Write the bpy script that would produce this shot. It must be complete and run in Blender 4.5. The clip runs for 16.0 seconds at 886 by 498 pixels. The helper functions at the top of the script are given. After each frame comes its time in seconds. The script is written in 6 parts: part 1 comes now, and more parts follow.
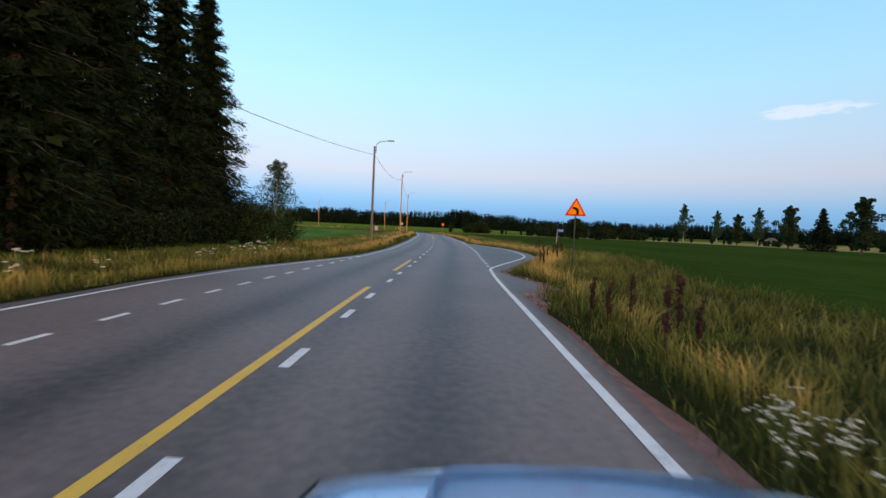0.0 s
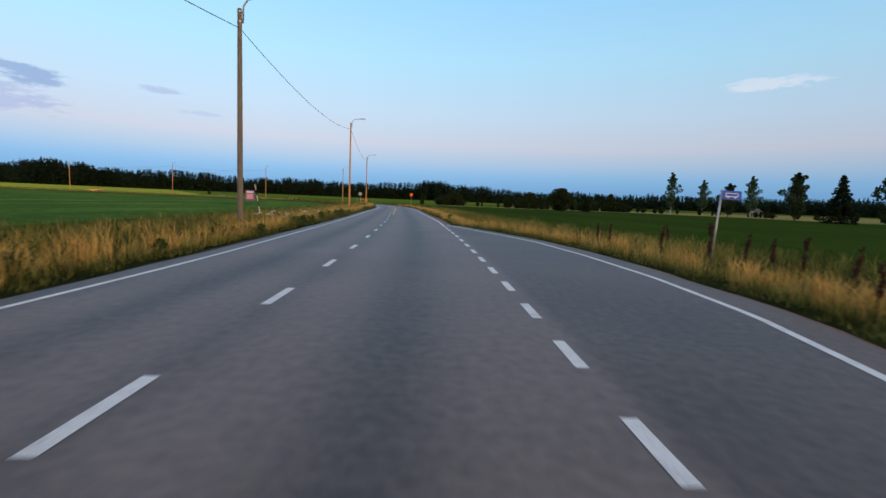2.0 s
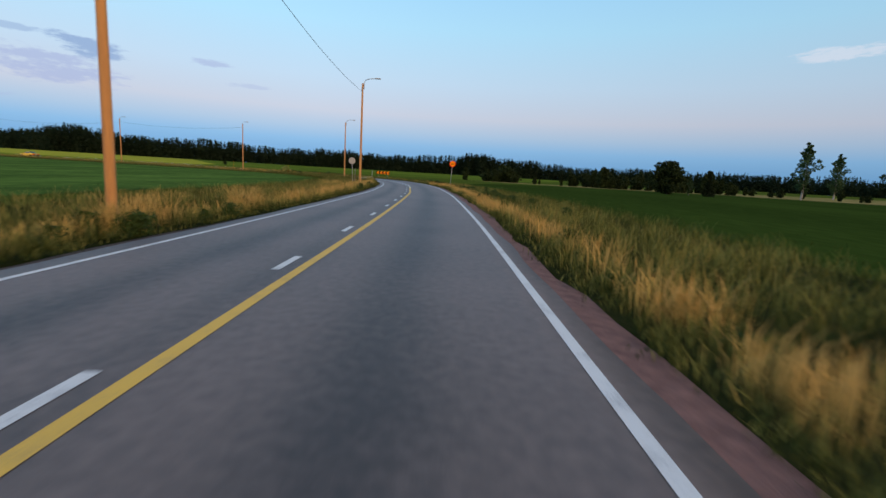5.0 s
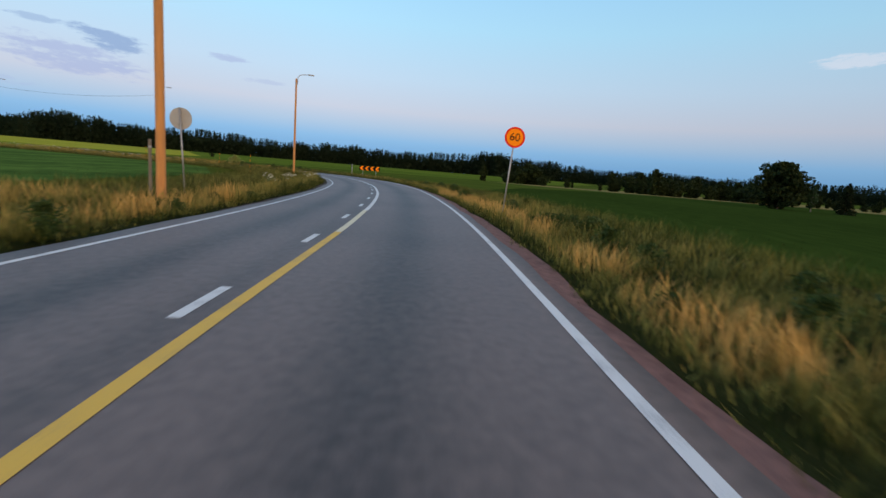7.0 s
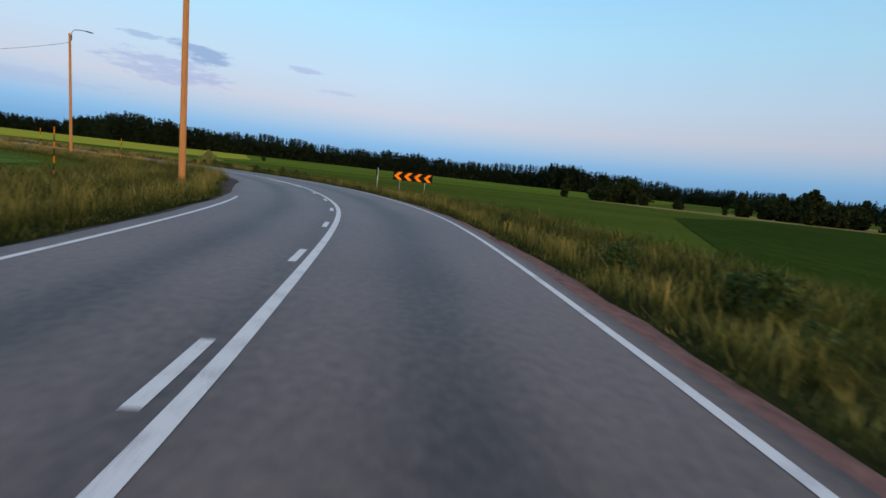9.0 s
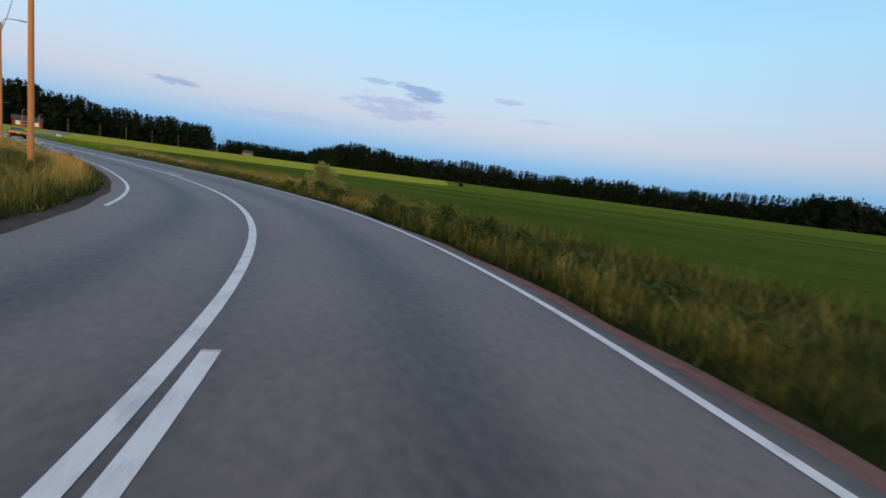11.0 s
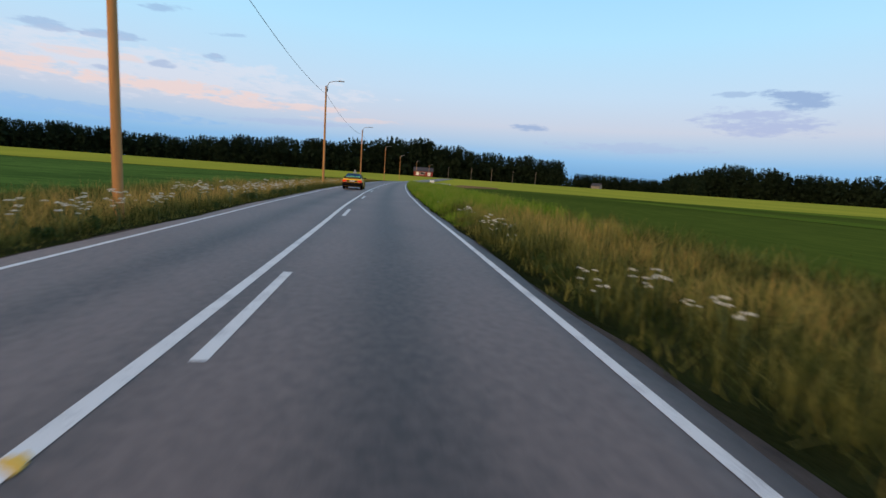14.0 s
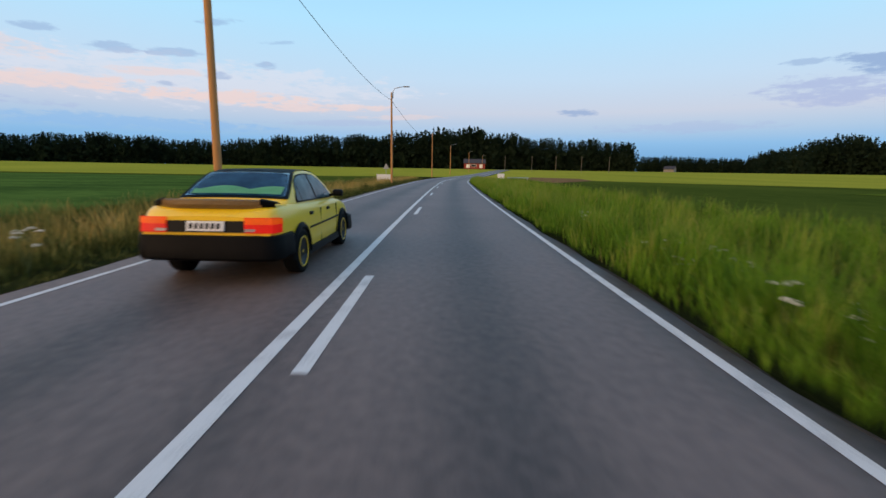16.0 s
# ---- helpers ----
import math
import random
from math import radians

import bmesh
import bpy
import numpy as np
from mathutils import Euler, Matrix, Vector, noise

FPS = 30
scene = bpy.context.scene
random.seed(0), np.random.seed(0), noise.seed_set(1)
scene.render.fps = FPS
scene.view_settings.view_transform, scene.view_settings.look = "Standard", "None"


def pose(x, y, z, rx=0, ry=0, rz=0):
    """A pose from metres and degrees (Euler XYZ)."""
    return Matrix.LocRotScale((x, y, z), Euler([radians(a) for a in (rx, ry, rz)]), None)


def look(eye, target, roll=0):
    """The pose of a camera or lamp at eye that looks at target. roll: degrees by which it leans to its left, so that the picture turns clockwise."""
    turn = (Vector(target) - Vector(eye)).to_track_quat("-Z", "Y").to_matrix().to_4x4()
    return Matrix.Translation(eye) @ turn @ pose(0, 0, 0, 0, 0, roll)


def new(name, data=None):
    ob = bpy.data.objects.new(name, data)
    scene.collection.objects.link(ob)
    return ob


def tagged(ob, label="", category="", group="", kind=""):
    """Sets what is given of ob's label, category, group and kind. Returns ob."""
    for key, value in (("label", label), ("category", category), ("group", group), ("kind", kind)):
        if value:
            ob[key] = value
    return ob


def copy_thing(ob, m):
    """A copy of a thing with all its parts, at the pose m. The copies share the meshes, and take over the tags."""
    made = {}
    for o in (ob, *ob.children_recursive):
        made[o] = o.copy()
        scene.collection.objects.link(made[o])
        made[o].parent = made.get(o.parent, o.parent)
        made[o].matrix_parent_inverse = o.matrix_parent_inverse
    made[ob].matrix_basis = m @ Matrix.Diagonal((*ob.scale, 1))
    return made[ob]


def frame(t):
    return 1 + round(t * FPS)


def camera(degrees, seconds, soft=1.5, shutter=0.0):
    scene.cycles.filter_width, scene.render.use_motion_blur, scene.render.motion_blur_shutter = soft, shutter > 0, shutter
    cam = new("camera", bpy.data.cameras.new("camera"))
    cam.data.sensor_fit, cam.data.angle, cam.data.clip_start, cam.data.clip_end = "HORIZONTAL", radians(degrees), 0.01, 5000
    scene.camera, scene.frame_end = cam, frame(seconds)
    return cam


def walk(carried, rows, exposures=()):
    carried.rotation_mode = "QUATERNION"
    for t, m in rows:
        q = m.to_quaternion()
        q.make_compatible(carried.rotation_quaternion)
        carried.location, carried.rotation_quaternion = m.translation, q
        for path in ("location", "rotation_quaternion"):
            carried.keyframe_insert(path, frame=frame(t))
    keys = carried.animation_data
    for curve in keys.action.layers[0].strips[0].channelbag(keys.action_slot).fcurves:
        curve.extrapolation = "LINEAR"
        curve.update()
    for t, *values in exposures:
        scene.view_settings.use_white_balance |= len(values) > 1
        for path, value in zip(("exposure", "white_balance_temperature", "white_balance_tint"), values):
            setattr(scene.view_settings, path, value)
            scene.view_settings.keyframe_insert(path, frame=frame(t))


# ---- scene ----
# A country road through fields at dusk, seen from a driven car.
from collections import namedtuple

cam = camera(87.5, 16.0, soft=1.5, shutter=0.14)
PATH = [
    (0, (2.690, -6.537, 1.411), (2.110, 3.437, 0.985), 2.63),
    (0.5, (2.518, -1.538, 1.355), (2.286, 8.443, 0.791), 2.37),
    (1, (2.338, 3.887, 1.289), (2.323, 13.863, 0.588), 2.14),
    (1.5, (2.247, 9.562, 1.271), (2.311, 19.525, 0.413), 2.17),
    (2, (2.092, 15.895, 1.238), (2.135, 25.845, 0.242), 2.37),
    (2.5, (1.907, 22.680, 1.293), (1.829, 32.618, 0.189), 2.89),
    (3, (1.499, 30.503, 1.312), (1.250, 40.424, 0.081), 3.25),
    (3.5, (0.959, 38.908, 1.312), (0.536, 48.804, -0.058), 2.93),
    (4, (0.338, 47.899, 1.361), (-0.323, 57.763, -0.148), 2.63),
    (5.25, (-1.720, 70.000, 1.330), (-2.512, 79.844, -0.241), 3.42),
    (6.5, (-4.085, 92.217, 1.279), (-4.944, 102.045, -0.354), 4.20),
    (7, (-5.280, 100.862, 1.285), (-6.264, 110.684, -0.311), 4.70),
    (7.5, (-6.709, 109.377, 1.278), (-7.907, 119.177, -0.308), 5.32),
    (8, (-8.328, 117.651, 1.278), (-9.762, 127.422, -0.294), 5.48),
    (9.25, (-14.350, 137.600, 1.330), (-16.843, 147.172, -0.139), 6.77),
    (10.5, (-24.299, 155.256, 1.327), (-28.697, 164.133, -0.038), 8.06),
    (11, (-29.690, 161.188, 1.348), (-35.599, 169.131, -0.061), 7.29),
    (11.5, (-36.110, 165.779, 1.326), (-43.403, 172.468, -0.108), 7.37),
    (12, (-43.067, 169.343, 1.338), (-51.268, 174.882, -0.095), 6.85),
    (12.5, (-50.431, 171.883, 1.329), (-59.233, 176.413, -0.087), 6.48),
    (13, (-58.210, 173.543, 1.331), (-67.420, 177.175, -0.075), 6.20),
    (13.5, (-66.337, 174.778, 1.330), (-75.805, 177.667, -0.092), 5.35),
    (14, (-74.782, 175.799, 1.367), (-84.417, 178.037, -0.104), 4.05),
    (14.5, (-83.437, 176.714, 1.401), (-93.166, 178.439, -0.142), 2.39),
    (15, (-92.303, 177.449, 1.411), (-102.075, 178.837, -0.198), 1.03),
    (15.5, (-101.295, 178.210, 1.411), (-111.086, 179.422, -0.224), 0.47),
    (16, (-110.461, 179.005, 1.408), (-120.250, 180.184, -0.257), 0.95),
]

walk(cam, [(t, look(eye, target, roll)) for t, eye, target, roll in PATH], [(0, 0.30), (0.5, 0.26), (1, 0.18), (2, 0.08), (3, 0.0), (16, 0.0)])

# ---------------------------------------------------------------- light
SUN_AZ, SUN_EL = radians(215), radians(6)  # azimuth to the left of +y


def build_world():
    w = bpy.data.worlds.new("dusk_sky")
    scene.world = w
    w.use_nodes = True
    nt = w.node_tree
    nt.nodes.clear()
    n, l = nt.nodes.new, nt.links.new
    out, bg = n("ShaderNodeOutputWorld"), n("ShaderNodeBackground")
    l(bg.outputs[0], out.inputs[0])
    co = n("ShaderNodeTexCoord")
    sep = n("ShaderNodeSeparateXYZ")
    l(co.outputs["Generated"], sep.inputs[0])
    # colour by elevation: blue shadow band, rosy belt, pale, blue overhead
    ramp = n("ShaderNodeValToRGB")
    cr = ramp.color_ramp
    stops = [(0.0, (0.12, 0.24, 0.42)), (0.025, (0.17, 0.40, 0.71)), (0.058, (0.26, 0.51, 0.82)), (0.085, (0.43, 0.59, 0.80)), (0.118, (0.60, 0.655, 0.79)),
             (0.18, (0.56, 0.735, 0.92)), (0.28, (0.46, 0.79, 1.03)), (0.42, (0.34, 0.70, 1.07)), (1.0, (0.20, 0.42, 0.78))]
    cr.elements[0].position, cr.elements[0].color = stops[0][0], (*stops[0][1], 1)
    cr.elements[1].position, cr.elements[1].color = stops[-1][0], (*stops[-1][1], 1)
    for p, c in stops[1:-1]:
        cr.elements.new(p).color = (*c, 1)
    l(sep.outputs["Z"], ramp.inputs[0])
    sky = n("ShaderNodeTexSky")
    sky.sky_type, sky.sun_disc, sky.sun_elevation, sky.sun_rotation = "NISHITA", False, SUN_EL, -SUN_AZ
    mul = n("ShaderNodeVectorMath")
    mul.operation = "SCALE"
    mul.inputs["Scale"].default_value = 0.10
    l(sky.outputs[0], mul.inputs[0])
    mix0 = n("ShaderNodeMix")
    mix0.data_type = "RGBA"
    mix0.inputs[0].default_value = 0.95
    l(mul.outputs[0], mix0.inputs[6])
    l(ramp.outputs[0], mix0.inputs[7])
    last = mix0.outputs[2]

    def math2(op, p, q=None, r=None):
        m = n("ShaderNodeMath")
        m.operation = op
        for i, v in enumerate((p, q, r)):
            if v is None:
                continue
            if isinstance(v, (int, float)):
                m.inputs[i].default_value = v
            else:
                l(v, m.inputs[i])
        return m.outputs[0]

    def blend(fac, colour):
        nonlocal last
        mx = n("ShaderNodeMix")
        mx.data_type = "RGBA"
        l(fac, mx.inputs[0])
        l(last, mx.inputs[6])
        mx.inputs[7].default_value = (*colour, 1)
        last = mx.outputs[2]

    # paler towards the west, deeper blue away from it
    lean = n("ShaderNodeVectorMath")
    lean.operation = "DOT_PRODUCT"
    l(co.outputs["Generated"], lean.inputs[0])
    lean.inputs[1].default_value = (-math.sin(radians(80)), math.cos(radians(80)), 0.0)
    fade = n("ShaderNodeVectorMath")
    fade.operation = "SCALE"
    l(last, fade.inputs[0])
    l(math2("MINIMUM", math2("MULTIPLY_ADD", lean.outputs["Value"], 0.20, 0.92), 1.02), fade.inputs["Scale"])
    last = fade.outputs[0]
    # afterglow of the sunset, round the place where the sun went down
    dot = n("ShaderNodeVectorMath")
    dot.operation = "DOT_PRODUCT"
    l(co.outputs["Generated"], dot.inputs[0])
    dot.inputs[1].default_value = (-math.sin(SUN_AZ), math.cos(SUN_AZ), 0.0)
    glow = math2("POWER", math2("MAXIMUM", math2("MULTIPLY_ADD", dot.outputs["Value"], 0.95, 0.0), 0.0), 1.4)
    blend(math2("MULTIPLY", glow, 0.95), (2.3, 1.45, 0.85))
    az = math2("ARCTAN2", math2("MULTIPLY", sep.outputs["X"], -1.0), sep.outputs["Y"])
    el = math2("ARCSINE", sep.outputs["Z"])
    def streaks(scale, tall, detail):
        nz, mp = n("ShaderNodeTexNoise"), n("ShaderNodeMapping")
        nz.inputs["Scale"].default_value, nz.inputs["Detail"].default_value, nz.inputs["Roughness"].default_value = scale, detail, 0.62
        mp.inputs["Scale"].default_value = (1, 1, tall)
        l(co.outputs["Generated"], mp.inputs[0])
        l(mp.outputs[0], nz.inputs[0])
        return math2("SUBTRACT", nz.outputs[0], 0.5)
    grain = math2("ADD", streaks(15.0, 5.0, 7), math2("MULTIPLY", streaks(48.0, 3.5, 6), 0.55))
    # azimuth and elevation in degrees, half width, half height, slope, colour, strength
    LAVENDER, GREYBLUE, ROSE, PALE, SKYGAP = (0.40, 0.48, 0.74), (0.27, 0.40, 0.66), (0.86, 0.67, 0.64), (0.78, 0.78, 0.86), (0.27, 0.50, 0.83)
    west = [
        (112, 8.8, 26, 2.6, 0.0, PALE, 0.50), (122, 7.6, 9, 1.0, 0.03, ROSE, 0.75), (108, 7.5, 11, 0.75, 0.03, ROSE, 0.80), (98, 6.9, 10, 0.55, 0.03, ROSE, 0.70), (127, 10.2, 7, 0.9, -0.03, ROSE, 0.45), (114, 9.4, 5, 0.5, 0.06, ROSE, 0.55),
        (88, 6.2, 7, 0.35, 0.02, ROSE, 0.45), (116, 4.3, 15, 0.75, 0.0, SKYGAP, 0.60), (96, 5.3, 9, 0.4, 0.02, LAVENDER, 0.35), (130, 5.6, 9, 0.6, 0.0, LAVENDER, 0.45)]
    east = [
        (41.3, 9.9, 3.4, 1.15, -0.10, GREYBLUE, 0.8), (44.5, 7.9, 6.2, 1.5, -0.05, LAVENDER, 0.70), (31, 10.2, 2.6, 0.45, 0.0, LAVENDER, 0.6), (67.3, 6.8, 2.9, 0.5, 0.0, GREYBLUE, 0.7), (47, 10.6, 2.2, 0.35, 0.0, GREYBLUE, 0.5),
        (-34, 12.9, 5.0, 0.7, 0.03, PALE, 0.5), (28, 8.4, 3.0, 0.3, 0.0, LAVENDER, 0.35), (56, 5.0, 9, 0.7, 0.0, LAVENDER, 0.35),
        (117.5, 11.2, 2.8, 0.55, 0.04, GREYBLUE, 0.5), (112, 11.4, 2.9, 0.5, 0.06, GREYBLUE, 0.5), (103.3, 11.0, 1.5, 0.45, 0.0, GREYBLUE, 0.5), (108.3, 9.6, 1.4, 0.5, 0.05, GREYBLUE, 0.5), (113.3, 8.3, 1.2, 0.3, 0.0, GREYBLUE, 0.5),
        (108, 14.8, 2.2, 0.4, 0.10, GREYBLUE, 0.5), (123, 12.0, 2.0, 0.4, 0.05, GREYBLUE, 0.5), (102, 13.4, 2.0, 0.3, 0.08, GREYBLUE, 0.4), (120, 16.5, 2.4, 0.35, 0.0, GREYBLUE, 0.4)]
    for a0, e0, wa, we, slope, colour, k in west + east:
        u = math2("MULTIPLY_ADD", az, 1 / radians(wa), -a0 / wa)
        v = math2("MULTIPLY_ADD", el, 1 / radians(we), -e0 / we)
        v = math2("MULTIPLY_ADD", u, slope * wa / we, v)
        r2 = math2("MULTIPLY_ADD", u, u, math2("MULTIPLY", v, v))
        r2 = math2("MULTIPLY_ADD", grain, 3.6, r2)
        mr = n("ShaderNodeMapRange")
        mr.interpolation_type = "SMOOTHSTEP"
        mr.inputs[1].default_value, mr.inputs[2].default_value, mr.inputs[3].default_value, mr.inputs[4].default_value = 1.0, 0.1, 0.0, k
        l(r2, mr.inputs[0])
        blend(mr.outputs[0], colour)
    l(last, bg.inputs[0])
    bg.inputs[1].default_value = 1.0


build_world()
sun = new("sun", bpy.data.lights.new("sun", "SUN"))
sun.data.energy, sun.data.angle, sun.data.color = 0.9, radians(30), (1.0, 0.72, 0.45)
sun.matrix_world = look((0, 0, 0), (math.sin(SUN_AZ) * math.cos(SUN_EL), -math.cos(SUN_AZ) * math.cos(SUN_EL), -math.sin(SUN_EL)))
tagged(sun, "low afterglow of the set sun", "sun", kind="structure")


# ---------------------------------------------------------------- materials
def rgba(c):
    return (*c, 1)


def material(name, base, second=None, scale=4.0, fine=60.0, rough=0.8, bump=0.2, metal=0.0, coat=0.0, mixlo=0.35, mixhi=0.65, dist=0.01, stretch=(1, 1, 1), island=0.0, spec=0.5, backlit=0.0):
    """Two scales of noise between two colours, with fine relief."""
    m = bpy.data.materials.new(name)
    m.use_nodes = True
    nt = m.node_tree
    n, l = nt.nodes.new, nt.links.new
    b = nt.nodes["Principled BSDF"]
    second = second or tuple(v * 0.75 for v in base)
    g = n("ShaderNodeNewGeometry")
    mp = n("ShaderNodeMapping")
    mp.inputs["Scale"].default_value = stretch
    l(g.outputs["Position"], mp.inputs[0])
    n1, n2 = n("ShaderNodeTexNoise"), n("ShaderNodeTexNoise")
    n1.inputs["Scale"].default_value, n1.inputs["Detail"].default_value = scale, 4
    n2.inputs["Scale"].default_value, n2.inputs["Detail"].default_value = fine, 3
    l(mp.outputs[0], n1.inputs[0])
    l(mp.outputs[0], n2.inputs[0])
    mean = n("ShaderNodeMath")
    mean.operation = "MULTIPLY_ADD"
    mean.inputs[1].default_value = 0.45
    l(n2.outputs[0], mean.inputs[0])
    half = n("ShaderNodeMath")
    half.operation = "MULTIPLY"
    half.inputs[1].default_value = 0.55
    l(n1.outputs[0], half.inputs[0])
    l(half.outputs[0], mean.inputs[2])
    fac = mean.outputs[0]
    if island:
        addn = n("ShaderNodeMath")
        addn.operation = "MULTIPLY_ADD"
        addn.inputs[1].default_value = island
        l(g.outputs["Random Per Island"], addn.inputs[0])
        sub = n("ShaderNodeMath")
        sub.operation = "SUBTRACT"
        sub.inputs[1].default_value = island / 2
        l(fac, sub.inputs[0])
        l(sub.outputs[0], addn.inputs[2])
        fac = addn.outputs[0]
    mr = n("ShaderNodeMapRange")
    mr.inputs[1].default_value, mr.inputs[2].default_value = mixlo, mixhi
    l(fac, mr.inputs[0])
    mx = n("ShaderNodeMix")
    mx.data_type = "RGBA"
    l(mr.outputs[0], mx.inputs[0])
    mx.inputs[6].default_value, mx.inputs[7].default_value = rgba(second), rgba(base)
    l(mx.outputs[2], b.inputs["Base Color"])
    b.inputs["Roughness"].default_value, b.inputs["Metallic"].default_value = rough, metal
    b.inputs["Coat Weight"].default_value = coat
    b.inputs["Specular IOR Level"].default_value = spec
    if bump:
        bp = n("ShaderNodeBump")
        bp.inputs["Strength"].default_value, bp.inputs["Distance"].default_value = bump, dist
        l(n2.outputs[0], bp.inputs["Height"])
        l(bp.outputs[0], b.inputs["Normal"])
    if backlit:
        tr, ad = n("ShaderNodeBsdfTranslucent"), n("ShaderNodeMixShader")
        l(mx.outputs[2], tr.inputs[0])
        ad.inputs[0].default_value = backlit
        l(b.outputs[0], ad.inputs[1])
        l(tr.outputs[0], ad.inputs[2])
        l(ad.outputs[0], nt.nodes["Material Output"].inputs[0])
    return m


def blade_material(name, low, high, dry):
    """Blades coloured by their own dryness attribute, between green and straw; the dark low end also paints shade at
    the roots.
    """
    m = bpy.data.materials.new(name)
    m.use_nodes = True
    nt = m.node_tree
    n, l = nt.nodes.new, nt.links.new
    b = nt.nodes["Principled BSDF"]
    a = n("ShaderNodeAttribute")
    a.attribute_name = "dry"
    r = n("ShaderNodeValToRGB")
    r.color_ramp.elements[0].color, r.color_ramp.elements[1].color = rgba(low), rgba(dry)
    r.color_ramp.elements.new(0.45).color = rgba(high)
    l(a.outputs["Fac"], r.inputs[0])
    l(r.outputs[0], b.inputs["Base Color"])
    b.inputs["Roughness"].default_value = 0.75
    b.inputs["Specular IOR Level"].default_value = 0.04
    tr, mxs = n("ShaderNodeBsdfTranslucent"), n("ShaderNodeMixShader")
    l(r.outputs[0], tr.inputs[0])
    mxs.inputs[0].default_value = 0.3
    l(b.outputs[0], mxs.inputs[1])
    l(tr.outputs[0], mxs.inputs[2])
    l(mxs.outputs[0], nt.nodes["Material Output"].inputs[0])
    return m


def asphalt_material():
    """Worn asphalt: aggregate grain, blotches, and darker and paler lanes along the wheel tracks (u runs across the road, 1 at the edge lines)."""
    m = bpy.data.materials.new("asphalt")
    m.use_nodes = True
    nt = m.node_tree
    n, l = nt.nodes.new, nt.links.new
    b = nt.nodes["Principled BSDF"]
    g = n("ShaderNodeNewGeometry")
    uv = n("ShaderNodeUVMap")
    uv.uv_map = "along"
    sp = n("ShaderNodeSeparateXYZ")
    l(uv.outputs[0], sp.inputs[0])
    big, mid, fine = n("ShaderNodeTexNoise"), n("ShaderNodeTexNoise"), n("ShaderNodeTexNoise")
    for t, s, d in ((big, 0.35, 4), (mid, 9.0, 6), (fine, 140.0, 2)):
        t.inputs["Scale"].default_value, t.inputs["Detail"].default_value = s, d
        l(g.outputs["Position"], t.inputs[0])
    def calc(op, p, q=None):
        m2 = n("ShaderNodeMath")
        m2.operation = op
        for i, v in enumerate((p, q)):
            if isinstance(v, (int, float)):
                m2.inputs[i].default_value = v
            elif v is not None:
                l(v, m2.inputs[i])
        return m2.outputs[0]
    # u: 0 on the centre line, 1 on an edge line; oily bands run between the wheel tracks
    u = calc("ADD", sp.outputs["X"], calc("MULTIPLY", calc("SUBTRACT", big.outputs[0], 0.5), 0.10))
    side = calc("DIVIDE", calc("SUBTRACT", calc("ABSOLUTE", u), 0.50), 0.15)
    oil = calc("POWER", 2.718, calc("MULTIPLY", calc("MULTIPLY", side, side), -1.0))
    mid_c = calc("DIVIDE", u, 0.10)
    oil = calc("ADD", oil, calc("MULTIPLY", calc("POWER", 2.718, calc("MULTIPLY", calc("MULTIPLY", mid_c, mid_c), -1.0)), 0.6))
    outer = n("ShaderNodeMapRange")
    outer.inputs[1].default_value, outer.inputs[2].default_value, outer.inputs[3].default_value, outer.inputs[4].default_value = 1.02, 1.08, 0.0, 0.8
    l(sp.outputs["X"], outer.inputs[0])
    dark = calc("ADD", oil, outer.outputs[0])
    def madd(a, k, c):
        q = n("ShaderNodeMath")
        q.operation = "MULTIPLY_ADD"
        l(a, q.inputs[0])
        q.inputs[1].default_value = k
        if isinstance(c, float):
            q.inputs[2].default_value = c
        else:
            l(c, q.inputs[2])
        return q.outputs[0]
    v = madd(dark, -0.25, 0.07)
    v = madd(big.outputs[0], 0.32, v)
    v = madd(mid.outputs[0], 0.52, v)
    v = madd(fine.outputs[0], 0.45, v)
    mr = n("ShaderNodeMapRange")
    mr.inputs[1].default_value, mr.inputs[2].default_value = 0.38, 0.82
    l(v, mr.inputs[0])
    mx = n("ShaderNodeMix")
    mx.data_type = "RGBA"
    l(mr.outputs[0], mx.inputs[0])
    mx.inputs[6].default_value, mx.inputs[7].default_value = (0.047, 0.0365, 0.0325, 1), (0.164, 0.122, 0.106, 1)
    l(mx.outputs[2], b.inputs["Base Color"])
    b.inputs["Roughness"].default_value = 0.60
    b.inputs["Specular IOR Level"].default_value = 0.42
    bp = n("ShaderNodeBump")
    bp.inputs["Strength"].default_value, bp.inputs["Distance"].default_value = 0.35, 0.006
    l(fine.outputs[0], bp.inputs["Height"])
    l(bp.outputs[0], b.inputs["Normal"])
    return m


ASPHALT = asphalt_material()
PAINT_WHITE = material("road_paint_white", (0.62, 0.62, 0.60), (0.33, 0.33, 0.33), 3.0, 55.0, 0.7, 0.3, mixlo=0.30, mixhi=0.50)
PAINT_CREAM = material("road_paint_cream", (0.64, 0.57, 0.38), (0.42, 0.38, 0.27), 3.0, 55.0, 0.7, 0.3, mixlo=0.30, mixhi=0.50)
PAINT_YELLOW = material("road_paint_yellow", (0.66, 0.40, 0.05), (0.42, 0.27, 0.07), 3.0, 55.0, 0.7, 0.3, mixlo=0.30, mixhi=0.50)
GRAVEL = material("red_gravel", (0.29, 0.16, 0.135), (0.145, 0.085, 0.075), 6.0, 70.0, 0.95, 0.9, dist=0.03, spec=0.08)
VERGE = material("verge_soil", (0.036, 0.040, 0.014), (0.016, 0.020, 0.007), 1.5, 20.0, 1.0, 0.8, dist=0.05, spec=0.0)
EARTH = material("shoulder_earth", (0.115, 0.092, 0.078), (0.055, 0.046, 0.042), 5.0, 60.0, 1.0, 0.9, dist=0.03, spec=0.05)
